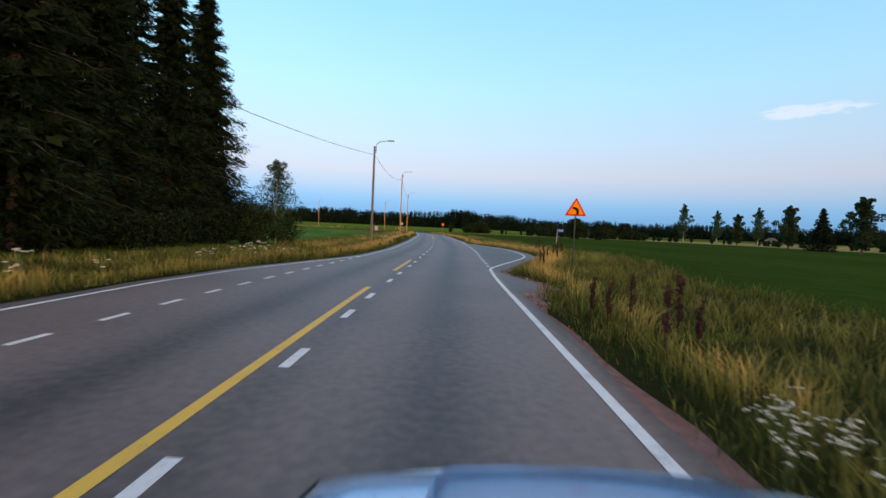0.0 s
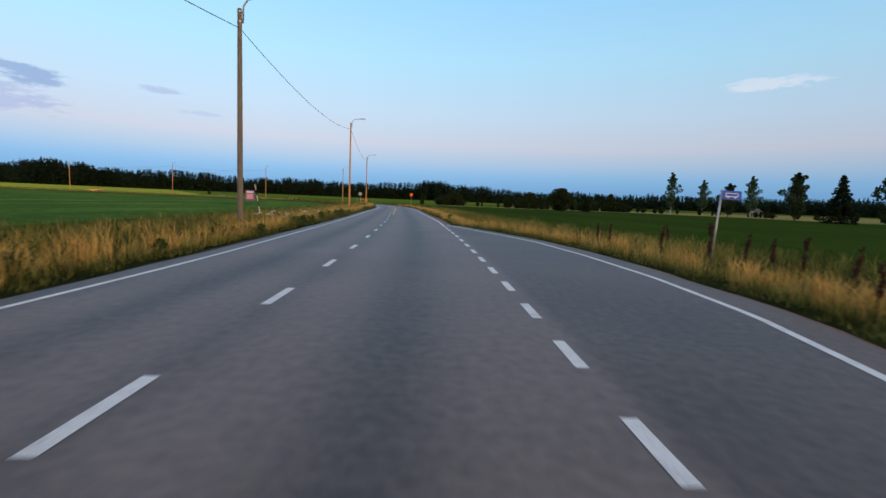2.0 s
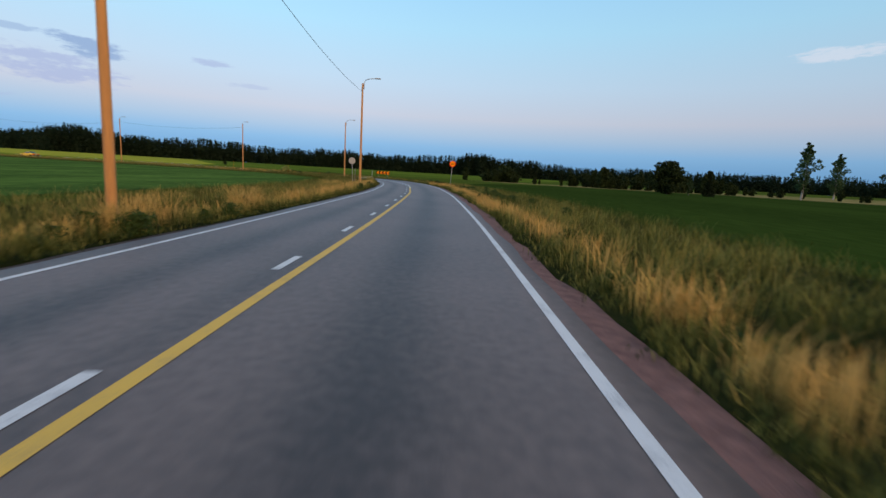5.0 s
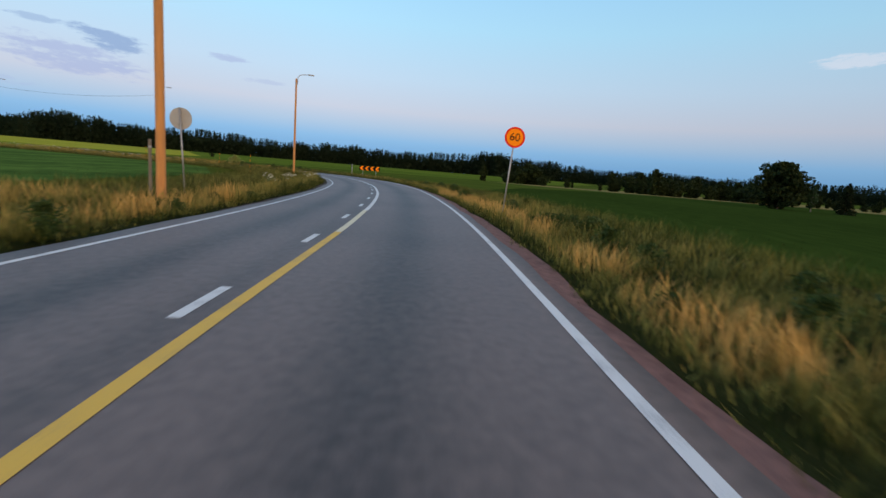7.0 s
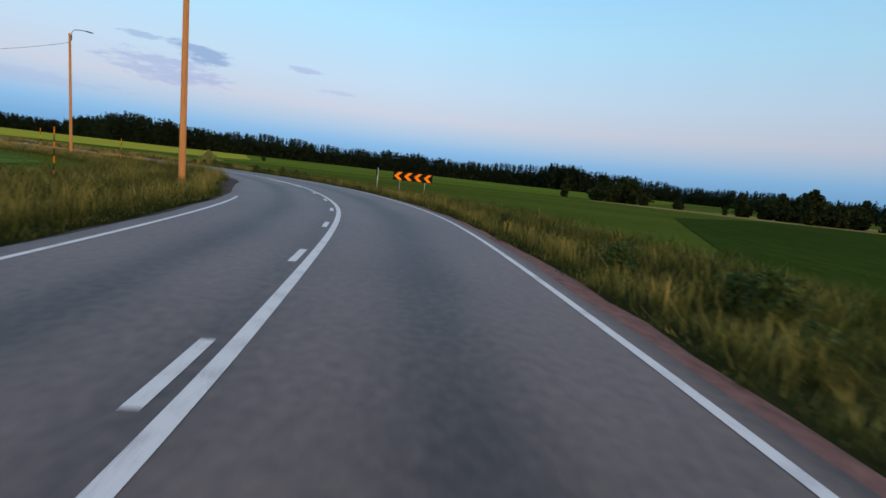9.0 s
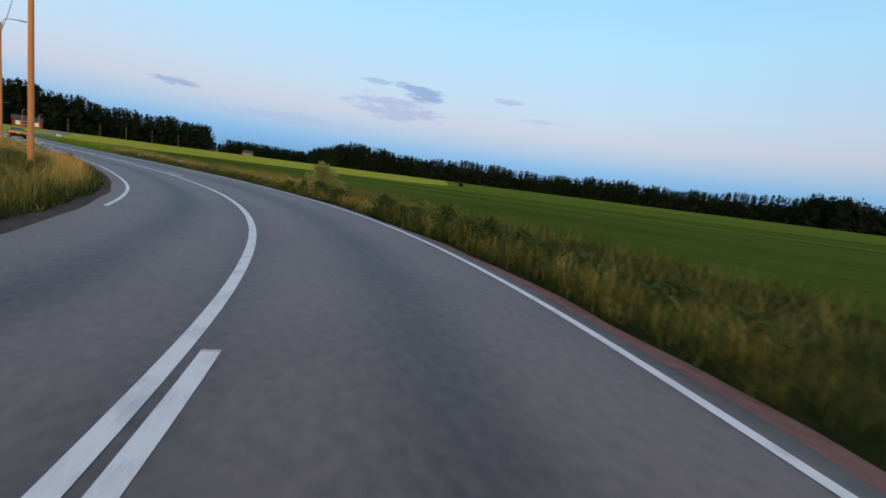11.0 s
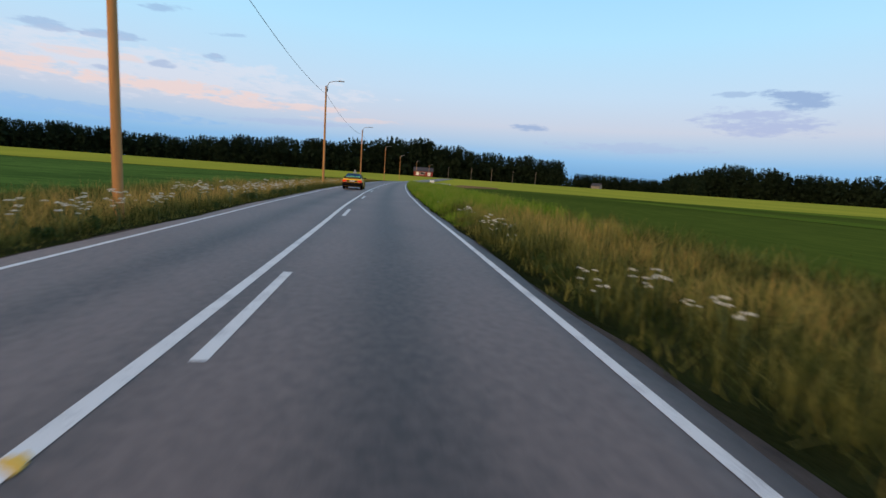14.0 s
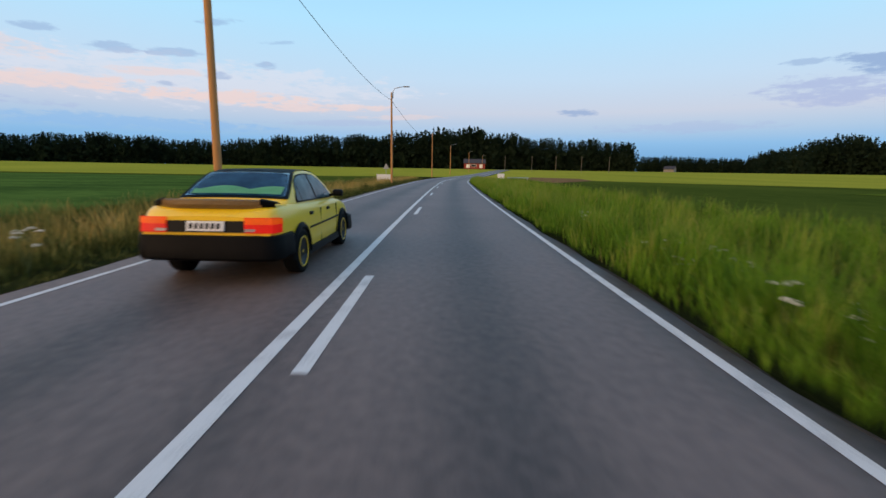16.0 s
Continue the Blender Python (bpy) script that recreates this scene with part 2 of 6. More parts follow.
CROP = material("green_crop", (0.084, 0.112, 0.018), (0.040, 0.064, 0.011), 0.06, 2.0, 1.0, 0.5, dist=0.1, stretch=(0.3, 1, 1), spec=0.0)
DARKCROP = material("dark_green_crop", (0.036, 0.062, 0.011), (0.020, 0.037, 0.007), 0.05, 2.0, 1.0, 0.5, dist=0.1, stretch=(1, 0.25, 1), spec=0.0)
LEAFCROP = material("leafy_green_crop", (0.100, 0.170, 0.034), (0.030, 0.066, 0.016), 0.22, 3.0, 1.0, 0.5, dist=0.1, stretch=(1, 0.3, 1), spec=0.0)
RAPE = material("yellowing_crop", (0.34, 0.33, 0.040), (0.22, 0.24, 0.03), 0.03, 2.0, 1.0, 0.5, dist=0.1, stretch=(0.3, 1, 1), spec=0.0)
MIDCROP = material("light_green_crop", (0.125, 0.168, 0.022), (0.052, 0.092, 0.013), 0.05, 2.0, 1.0, 0.5, dist=0.1, stretch=(0.15, 1, 1), spec=0.0)
STRAW = material("straw_field", (0.32, 0.24, 0.09), (0.10, 0.11, 0.035), 0.05, 3.0, 1.0, 0.5, dist=0.1, spec=0.0)
PLOUGH = material("bare_soil", (0.24, 0.14, 0.07), (0.15, 0.10, 0.045), 0.2, 2.0, 1.0, 0.5, dist=0.1, spec=0.0)
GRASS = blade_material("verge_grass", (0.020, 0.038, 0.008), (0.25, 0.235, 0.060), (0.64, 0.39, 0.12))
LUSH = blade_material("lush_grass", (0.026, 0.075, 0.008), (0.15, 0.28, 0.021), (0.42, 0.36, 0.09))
CROPBLADE = blade_material("crop_blades", (0.022, 0.031, 0.007), (0.066, 0.078, 0.014), (0.12, 0.115, 0.02))
WOOD = material("pole_wood", (0.58, 0.28, 0.085), (0.36, 0.18, 0.07), 3.0, 40.0, 0.85, 0.5, stretch=(1, 1, 0.06))
WOODGREY = material("pole_wood_grey", (0.22, 0.19, 0.15), (0.12, 0.105, 0.09), 3.0, 40.0, 0.85, 0.5, stretch=(1, 1, 0.06))
STEEL = material("galvanised_steel", (0.42, 0.43, 0.44), (0.30, 0.31, 0.32), 5.0, 80.0, 0.5, 0.1, metal=0.7)
LAMPGREY = material("lamp_head_grey", (0.33, 0.34, 0.36), None, 5.0, 60.0, 0.5, 0.1)
DARKPOST = material("dark_post", (0.075, 0.078, 0.075), (0.045, 0.047, 0.046), 4.0, 50.0, 0.7, 0.1, spec=0.2)
CABLE = material("cable_black", (0.03, 0.03, 0.034), None, 5.0, 60.0, 1.0, 0.0, spec=0.0)
BARK = material("bark", (0.10, 0.075, 0.055), (0.05, 0.04, 0.03), 3.0, 25.0, 0.95, 0.8, stretch=(1, 1, 0.2), dist=0.03)
BIRCHBARK = material("birch_bark", (0.45, 0.43, 0.40), (0.09, 0.08, 0.07), 3.0, 9.0, 0.8, 0.4, stretch=(1, 1, 2.5))
NEEDLES = material("spruce_needles", (0.024, 0.037, 0.016), (0.006, 0.010, 0.005), 0.8, 9.0, 0.9, 0.0, island=0.5, spec=0.03, backlit=0.15)
LEAVES = material("broad_leaves", (0.036, 0.062, 0.018), (0.016, 0.030, 0.010), 0.8, 9.0, 0.75, 0.0, island=0.5, spec=0.25, backlit=0.3)
BELTLEAF = material("dark_leaves", (0.030, 0.046, 0.013), (0.013, 0.022, 0.007), 0.8, 9.0, 0.8, 0.0, island=0.5, spec=0.1, backlit=0.2)
BIRCHLEAF = material("birch_leaves", (0.058, 0.110, 0.040), (0.026, 0.054, 0.020), 0.8, 9.0, 0.75, 0.0, island=0.5, spec=0.25, backlit=0.35)
FARWOOD = material("far_wood", (0.026, 0.042, 0.023), (0.010, 0.018, 0.011), 0.06, 0.5, 0.95, 0.0, island=0.10, spec=0.0, mixlo=0.32, mixhi=0.70, backlit=0.35)


# ---------------------------------------------------------------- mesh helpers
def mesh_from(name, verts, faces, mats, normals=False):
    """A mesh from an (n, 3) array and an (m, k) array of equal-sided faces."""
    me = bpy.data.meshes.new(name)
    verts, faces = np.asarray(verts, np.float32), np.asarray(faces, np.int32)
    k = faces.shape[1]
    me.vertices.add(len(verts))
    me.vertices.foreach_set("co", verts.ravel())
    me.loops.add(faces.size)
    me.loops.foreach_set("vertex_index", faces.ravel())
    me.polygons.add(len(faces))
    me.polygons.foreach_set("loop_start", np.arange(0, faces.size, k, dtype=np.int32))
    me.update(calc_edges=True)
    for mm in mats:
        me.materials.append(mm)
    return me


def part(name, bm, mat, parent=None, label="", smooth=False):
    """Links a bmesh as one mesh object, under a thing or under a part."""
    me = bpy.data.meshes.new(name)
    bmesh.ops.recalc_face_normals(bm, faces=bm.faces)
    bm.to_mesh(me)
    bm.free()
    me.materials.append(mat)
    if smooth:
        me.polygons.foreach_set("use_smooth", [True] * len(me.polygons))
    ob = new(name, me)
    if parent:
        ob.parent = parent
    if label:
        ob["label"] = label
    return ob


def empty(name, m=None):
    ob = new(name)
    ob.empty_display_size = 0.2
    if m:
        ob.matrix_basis = m
    return ob


def box(bm, x0, x1, y0, y1, z0, z1, bevel=0.0, m=None):
    r = bmesh.ops.create_cube(bm, size=1, matrix=(m or Matrix()) @ Matrix.Translation(((x0 + x1) / 2, (y0 + y1) / 2, (z0 + z1) / 2)) @ Matrix.Diagonal((x1 - x0, y1 - y0, z1 - z0, 1)))
    if bevel:
        es = list({e for v in r["verts"] for e in v.link_edges})
        bmesh.ops.bevel(bm, geom=es, offset=bevel, segments=2, affect="EDGES", profile=0.5)
    return bm


def tube(bm, pts, radii, seg=10, cap=True):
    """A tapered tube through points."""
    pts = [Vector(p) for p in pts]
    rings, side = [], None
    for i, p in enumerate(pts):
        d = (pts[min(i + 1, len(pts) - 1)] - pts[max(i - 1, 0)]).normalized()
        if side is None:
            side = d.orthogonal().normalized()
        side = (side - d * side.dot(d)).normalized()
        up = d.cross(side)
        r = radii[i] if hasattr(radii, "__len__") else radii
        rings.append([bm.verts.new(p + (side * math.cos(a) + up * math.sin(a)) * r) for a in (2 * math.pi * k / seg for k in range(seg))])
    for a, b in zip(rings, rings[1:]):
        for k in range(seg):
            bm.faces.new((a[k], a[(k + 1) % seg], b[(k + 1) % seg], b[k]))
    if cap:
        bm.faces.new(rings[0][::-1])
        bm.faces.new(rings[-1])
    return bm


def plate(bm, outline, y0, y1, bevel=0.0):
    """A flat outline in x and z, made a plate between y0 and y1."""
    a = [bm.verts.new((x, y0, z)) for x, z in outline]
    b = [bm.verts.new((x, y1, z)) for x, z in outline]
    bm.faces.new(a)
    bm.faces.new(b[::-1])
    for i in range(len(a)):
        j = (i + 1) % len(a)
        bm.faces.new((a[i], b[i], b[j], a[j]))
    return bm


# ---------------------------------------------------------------- the road's plan
# x, y of the line of the centre dashes; distance from it to the left and right edge lines
CENTRE = [
    (2.6, -40), (1.9, -22), (1.3, -10), (0.94, -2.2), (0.74, 2.3), (0.58, 7.2), (0.45, 12.3), (0.22, 18.0), (0.0, 24.2),
    (-0.36, 31.0), (-0.86, 38.2), (-1.48, 45.9), (-2.28, 54.2), (-3.35, 65.0), (-4.72, 80.0), (-6.48, 96.2), (-7.69, 104.15), (-8.96, 112.05),
    (-10.51, 119.9), (-12.4, 127.6), (-15.2, 136.6), (-20.0, 147.6), (-26.48, 156.62), (-31.70, 161.60), (-35.4, 164.5), (-39.4, 166.85), (-43.9, 168.75),
    (-48.7, 170.2), (-55.7, 171.75), (-61.5, 172.65), (-69.5, 173.65), (-77.7, 174.5), (-86.8, 175.35), (-95.3, 176.1), (-104.4, 177.05), (-113.2, 178.0),
    (-132.0, 180.4), (-155.0, 183.6), (-180.0, 187.6), (-215.0, 195.5), (-260.0, 208.0), (-320.0, 226.0), (-400.0, 252.0)]
# distance from the centre line to the two edge lines, by station
LEFT_WIDTH = [(0, 3.1), (2, 3.1), (3, 3.0), (4, 3.0), (5, 2.9), (6, 2.75), (7, 2.5), (8, 2.4), (9, 2.5), (11, 2.55), (14, 2.4), (16, 2.4), (19, 2.55), (20, 2.7), (21, 3.0), (22, 3.1), (24, 2.95), (25, 2.75), (26, 2.66), (28, 2.72), (31, 2.75), (36, 3.2), (42, 3.2)]
RIGHT_WIDTH = [(0, 3.0), (4, 3.0), (5, 2.95), (6, 3.0), (10, 3.2), (11, 3.3), (14, 3.3), (15, 3.25), (16, 3.3), (18, 3.3), (19, 3.35), (20, 3.5), (21, 3.7), (22, 3.8), (23, 3.7), (25, 3.55), (26, 3.5), (28, 3.45), (35, 3.45), (36, 3.4), (42, 3.4)]
STATIONS = [(x, y, float(np.interp(k, *zip(*LEFT_WIDTH))), float(np.interp(k, *zip(*RIGHT_WIDTH)))) for k, (x, y) in enumerate(CENTRE)]


def spline_rows(rows, step):
    """Catmull-Rom through the rows, resampled at even steps along x, y."""
    a = np.array(rows, float)
    a = np.vstack([2 * a[0] - a[1], a, 2 * a[-1] - a[-2]])
    out = []
    for i in range(1, len(a) - 2):
        p0, p1, p2, p3 = a[i - 1 : i + 3]
        for u in np.linspace(0, 1, 24, endpoint=False):
            out.append(0.5 * (2 * p1 + (p2 - p0) * u + (2 * p0 - 5 * p1 + 4 * p2 - p3) * u**2 + (3 * p1 - p0 - 3 * p2 + p3) * u**3))
    out.append(a[-2])
    out = np.array(out)
    s = np.r_[0, np.cumsum(np.hypot(*np.diff(out[:, :2], axis=0).T))]
    at = np.arange(0, s[-1], step)
    return at, np.stack([np.interp(at, s, out[:, k]) for k in range(out.shape[1])], 1)


S, LINE = spline_rows(STATIONS, 0.5)
TAN = np.gradient(LINE[:, :2], axis=0)
TAN /= np.linalg.norm(TAN, axis=1)[:, None]
NRM = np.stack([TAN[:, 1], -TAN[:, 0]], 1)  # to the right


def spot(s, off):
    """The plan point at s metres along the line, off metres to its right."""
    s = np.asarray(s, float)
    p = np.stack([np.interp(s, S, LINE[:, k]) for k in (0, 1)], -1)
    q = np.stack([np.interp(s, S, NRM[:, k]) for k in (0, 1)], -1)
    return p + q * np.asarray(off, float)[..., None]


def along(x, y):
    """The distance along the line of the place nearest to x, y, and the offset to the right."""
    k = int(np.argmin((LINE[:, 0] - x) ** 2 + (LINE[:, 1] - y) ** 2))
    d = np.array((x, y)) - LINE[k, :2]
    return float(S[k] + d @ TAN[k]), float(d @ NRM[k])


def left_line(s):
    return np.interp(s, S, LINE[:, 2])


def right_line(s):
    return np.interp(s, S, LINE[:, 3])


def smooth01(v):
    v = np.clip(v, 0, 1)
    return v * v * (3 - 2 * v)


S0 = along(0.94, -2.2)[0]  # where the first drawn dash begins
S_LATE = along(-24, 150)[0]  # the shoulder narrows from here on
# outer lines of the two bus bays, as offsets from the centre line
BAY_R = [(along(*p)[0], along(*p)[1]) for p in ((3.45, 10.2), (3.55, 11.4), (4.2, 13.9), (4.95, 16.6), (5.6, 19.2), (6.0, 21.5), (6.1, 24.5), (5.9, 28.0), (5.4, 32.0), (4.4, 35.4), (3.1, 39.3), (2.35, 41.5))]
BAY_L = [(along(*p)[0], along(*p)[1]) for p in ((-2.6, -30.0), (-3.5, -16.0), (-3.75, -6.0), (-3.8, -0.5), (-4.0, 3.0), (-3.85, 6.0), (-3.1, 10.3), (-2.2, 15.2))]


def bay_r(s):
    a = np.array(BAY_R)
    return np.where((s > a[0, 0]) & (s < a[-1, 0]), np.interp(s, a[:, 0], a[:, 1]), 0)


def bay_l(s):
    a = np.array(BAY_L)
    return np.where((s > a[0, 0]) & (s < a[-1, 0]), -np.interp(s, a[:, 0], a[:, 1]), 0)


APRON = 0.75  # a short asphalt apron before the bay


def edge_r(s):
    """The asphalt's right edge."""
    apron = APRON * smooth01((s - S0 - 6.4) / 1.2) * smooth01((S0 + 12.0 - s) / 3.6)
    return apron + np.maximum(right_line(s) + 0.30 - 0.05 * smooth01((s - S_LATE) / 18), bay_r(s) + 0.62) + 0.05 * np.sin(s * 1.3) * np.sin(s * 0.37)


def edge_l(s):
    worn = 0.42 * smooth01((s - S_LATE - 2) / 8) * smooth01((S_LATE + 26 - s) / 8)
    return np.maximum(left_line(s) + 0.38 - worn, bay_l(s) + 0.38) + 0.05 * np.sin(s * 1.1) * np.sin(s * 0.43)


def shoulder(side, s):
    """How far the gravel reaches out from the asphalt."""
    w = 1 + 0.25 * np.sin(s * 0.31 + side) * np.sin(s * 0.117)
    if side > 0:
        in_bay = smooth01((s - BAY_R[0][0] + 2) / 3) * smooth01((BAY_R[-1][0] - s) / 5)
        w = w - 0.38 * smooth01((S0 + 14 - s) / 5) * (1 - in_bay) - 0.62 * in_bay - 0.68 * smooth01((s - S_LATE - 14) / 20) + 0.75 * smooth01((s - S0 - 4.0) / 2) * smooth01((S0 + 10.5 - s) / 2)
    else:
        w = w - 0.35 - 0.25 * smooth01((s - S_LATE) / 20) + 0.9 * smooth01((s - S_LATE + 4) / 8) * smooth01((S_LATE + 34 - s) / 12)
    return 0.40 * np.maximum(w, 0.22)


def land(x, y):
    """Height of the open land: flat, rising a little to the wooded hills far off."""
    d = np.hypot(np.asarray(x) + 60, np.asarray(y) - 150)
    return -0.16 + 3.2 * smooth01((d - 170) / 260)


def road_z(s):
    p = spot(s, np.zeros_like(np.asarray(s, float)))
    return np.maximum(land(p[..., 0], p[..., 1]) + 0.16, 0.0)


def verge_z(d):
    """Height of the verge against the road, d metres out from the asphalt: it falls gently to the field."""
    return -0.012 - 0.133 * smooth01(d / 1.6)


# ---------------------------------------------------------------- ground
def build_ground():
    rad = np.r_[np.linspace(0, 240, 49), np.geomspace(252, 3600, 34)]
    ang = np.linspace(0, 2 * np.pi, 145)[:-1]
    cx, cy = -50.0, 120.0
    x = cx + rad[:, None] * np.cos(ang)
    y = cy + rad[:, None] * np.sin(ang)
    z = land(x, y)
    v = np.stack([x, y, z], -1).reshape(-1, 3)
    n = len(ang)
    i, j = np.meshgrid(np.arange(len(rad) - 1), np.arange(n), indexing="ij")
    f = np.stack([i * n + j, (i + 1) * n + j, (i + 1) * n + (j + 1) % n, i * n + (j + 1) % n], -1).reshape(-1, 4)
    ob = new("ground", mesh_from("ground", v, f, [CROP]))
    tagged(ob, "flat farmland of green crop out to the woods", "ground", kind="structure")


def strip(name, s, offs, zs, mat, uv=False):
    """A ribbon along the road: columns at offsets (n, k) and heights (n, k)."""
    s, offs, zs = np.asarray(s), np.asarray(offs), np.asarray(zs)
    n, k = offs.shape
    p = np.stack([spot(s, offs[:, c]) for c in range(k)], 1)
    v = np.concatenate([p, zs[..., None]], -1).reshape(-1, 3)
    i, j = np.meshgrid(np.arange(n - 1), np.arange(k - 1), indexing="ij")
    f = np.stack([i * k + j, i * k + j + 1, (i + 1) * k + j + 1, (i + 1) * k + j], -1).reshape(-1, 4)
    me = mesh_from(name, v, f, [mat])
    if uv:
        lay = me.uv_layers.new(name="along")
        lane = np.where(offs > 0, offs / right_line(s)[:, None], offs / left_line(s)[:, None])
        u = np.stack([lane, np.repeat(s[:, None], k, 1)], -1).reshape(-1, 2)
        lay.data.foreach_set("uv", u[f.ravel()].ravel().astype(np.float32))
    return new(name, me)


def build_road():
    s = S[::2]
    er, el = edge_r(s), edge_l(s)
    ts = np.linspace(0, 1, 13)
    offs = -el[:, None] + (er + el)[:, None] * ts
    zs = np.repeat(road_z(s)[:, None], 13, 1)
    offs = np.concatenate([offs[:, :1] - 0.05, offs, offs[:, -1:] + 0.05], 1)
    zs = np.concatenate([zs[:, :1] - 0.1, zs, zs[:, -1:] - 0.1], 1)
    ob = strip("road", s, offs, zs, ASPHALT, uv=True)
    tagged(ob, "worn grey two-lane asphalt road curving through fields", "road", kind="structure")
    rng = np.random.default_rng(3)
    for side, e in (("right", er), ("left", -el)):
        g = 1 if side == "right" else -1
        cols = np.array([-0.04, 0.12, 0.35, 0.60, 1.1, 2.4, 4.5, 7.0])
        width = shoulder(g, s) / 0.60 + rng.normal(0, 0.05, len(s))
        o = e[:, None] + g * np.concatenate([cols[None, :1] * np.ones((len(s), 1)), cols[None, 1:5] * width[:, None], cols[None, 5:] * np.ones((len(s), 1))], 1)
        z = road_z(s)[:, None] + verge_z(cols[None, :]) + rng.normal(0, 0.008, (len(s), 8)) * (cols > 0.1)
        k = int(np.searchsorted(s, S_LATE + 30)) if g > 0 else 1
        ob = strip("gravel_shoulder", s[:k + 1], o[:k + 1, :4], z[:k + 1, :4], GRAVEL if g > 0 else EARTH)
        tagged(ob, "reddish gravel shoulder beside the asphalt", "shoulder", kind="structure")
        ob = strip("earth_shoulder", s[k:], o[k:, :4], z[k:, :4], EARTH)
        tagged(ob, "dark earth shoulder beside the asphalt", "shoulder", kind="structure")
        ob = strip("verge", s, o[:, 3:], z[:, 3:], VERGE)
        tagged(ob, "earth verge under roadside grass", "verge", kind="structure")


def stripe(name, s0, s1, off0, width, mat, label, group):
    """A painted line 4 mm above the asphalt; off0 may be a function of s."""
    k = max(2, int((s1 - s0) / 0.5) + 1)
    s = np.linspace(s0, s1, k)
    o = off0(s) if callable(off0) else np.full(k, off0)
    offs = np.stack([o - width / 2, o + width / 2], 1)
    ob = strip(name, s, offs, np.repeat(road_z(s)[:, None] + 0.004, 2, 1), mat)
    return tagged(ob, label, "road marking", group, "structure")


GAP = ((-24.0, 146.5), (-41.2, 164.2))


def build_markings():
    end = S[-1] - 60
    bl0, bl1, br0, br1 = BAY_L[0][0], BAY_L[-1][0], BAY_R[0][0], BAY_R[-1][0]
    stripe("edge_line", br1 - 0.2, end, right_line, 0.11, PAINT_WHITE, "white painted edge line", "edge lines")
    stripe("edge_line", 0, br0, right_line, 0.11, PAINT_WHITE, "white painted edge line", "edge lines")
    stripe("edge_line", br0 - 0.1, br1, bay_line_r, 0.11, PAINT_WHITE, "white line round the bus bay", "edge lines")
    # worn away on the inside of the bend
    stripe("edge_line", bl1, along(*GAP[0])[0], lambda s: -left_line(s), 0.088, PAINT_WHITE, "white painted edge line", "edge lines")
    stripe("edge_line", along(*GAP[1])[0], end, lambda s: -left_line(s), 0.088, PAINT_WHITE, "white painted edge line, its end worn off", "edge lines")
    stripe("edge_line", bl0, bl1, bay_line_l, 0.10, PAINT_WHITE, "white line round the bus bay", "edge lines")
    # short dashes across the mouths of the bays
    for k in range(34):
        s = S0 - 22 + k * 1.31
        if s < bl1 - 1:
            stripe("bay_dash", s, s + 0.55, lambda q: -left_line(q), 0.10, PAINT_WHITE, "short white dash along the bus bay", "bay dashes")
    s, k = along(3.3, 12.0)[0], 0
    while s < br1 - 1:
        ln = 0.55 + 0.011 * k * 3
        stripe("bay_dash", s, s + ln, right_line, 0.11, PAINT_WHITE, "short white dash along the bus bay", "bay dashes")
        s += 1.42 + 0.028 * k
        k += 1
    # centre dashes: close together at first, four metres apart further on
    DASH = [-2.2, 0.33, 2.32, 5.11, 7.19, 10.06, 12.26, 15.32, 17.9, 21.09, 24.2, 27.4, 30.96, 34.48, 38.16, 41.92, 45.89, 49.88, 54.25, 58.5]
    ss = [along(float(np.interp(y, LINE[:, 1], LINE[:, 0])), y)[0] for y in DASH]
    pre = [ss[0] - 2.5 * k for k in range(8, 0, -1)]
    post = []
    d0, d8 = along(-6.48, 96.2)[0], along(-12.4, 127.64)[0]
    n = round((d0 - ss[-1]) / 4.0)
    post += [ss[-1] + (d0 - ss[-1]) * k / n for k in range(1, n)]
    post += [d0 + (d8 - d0) * k / 8 for k in range(9)]
    while post[-1] < along(-22.5, 151.5)[0]:
        post.append(post[-1] + 4.0)
    for s in pre + ss:
        stripe("centre_dash", s, s + (0.72 if s < ss[8] else 1.0), 0.0, 0.11, PAINT_WHITE, "white centre dash", "centre dashes")
    for s in post:
        stripe("centre_dash", s, s + 1.0, 0.0, 0.11, PAINT_WHITE, "white centre dash", "centre dashes")
    # barrier lines beside the dashes
    stripe("barrier_line", 0, along(0.46, 4.03)[0], -0.28, 0.12, PAINT_YELLOW, "yellow no-passing line", "barrier lines")
    stripe("barrier_line", along(0.35, 8.3)[0], along(0.22, 13.7)[0], -0.28, 0.12, PAINT_YELLOW, "yellow no-passing line", "barrier lines")
    turn = along(-9.7, 114.6)[0]
    fade = along(-8.2, 109.6)[0]
    stripe("barrier_line", along(-2.47, 57.5)[0], fade, 0.30, 0.13, PAINT_YELLOW, "yellow no-passing line", "barrier lines")
    stripe("barrier_line", fade, turn, 0.30, 0.13, PAINT_CREAM, "faded cream no-passing line", "barrier lines")
    stripe("barrier_line", turn, along(-32.79, 162.65)[0], lambda q: 0.32 - 0.12 * smooth01((q - turn) / 30), 0.13, PAINT_WHITE, "white no-passing line through the bend", "barrier lines")
    stripe("barrier_line", along(-26.67, 156.75)[0], end, 0.0, 0.13, PAINT_WHITE, "white no-passing line", "barrier lines")
    e1 = along(-54.4, 171.75)[0]
    for k in range(0, 12):
        s = e1 + 11.96 * k - (0.25 if k > 3 else 0)
        stripe("centre_dash", s, s + 3.05, 0.34, 0.12, PAINT_WHITE, "long white centre dash", "centre dashes")


def bay_line_r(s):
    a = np.array(BAY_R)
    return np.interp(s, a[:, 0], a[:, 1])


def bay_line_l(s):
    a = np.array(BAY_L)
    return np.interp(s, a[:, 0], a[:, 1])


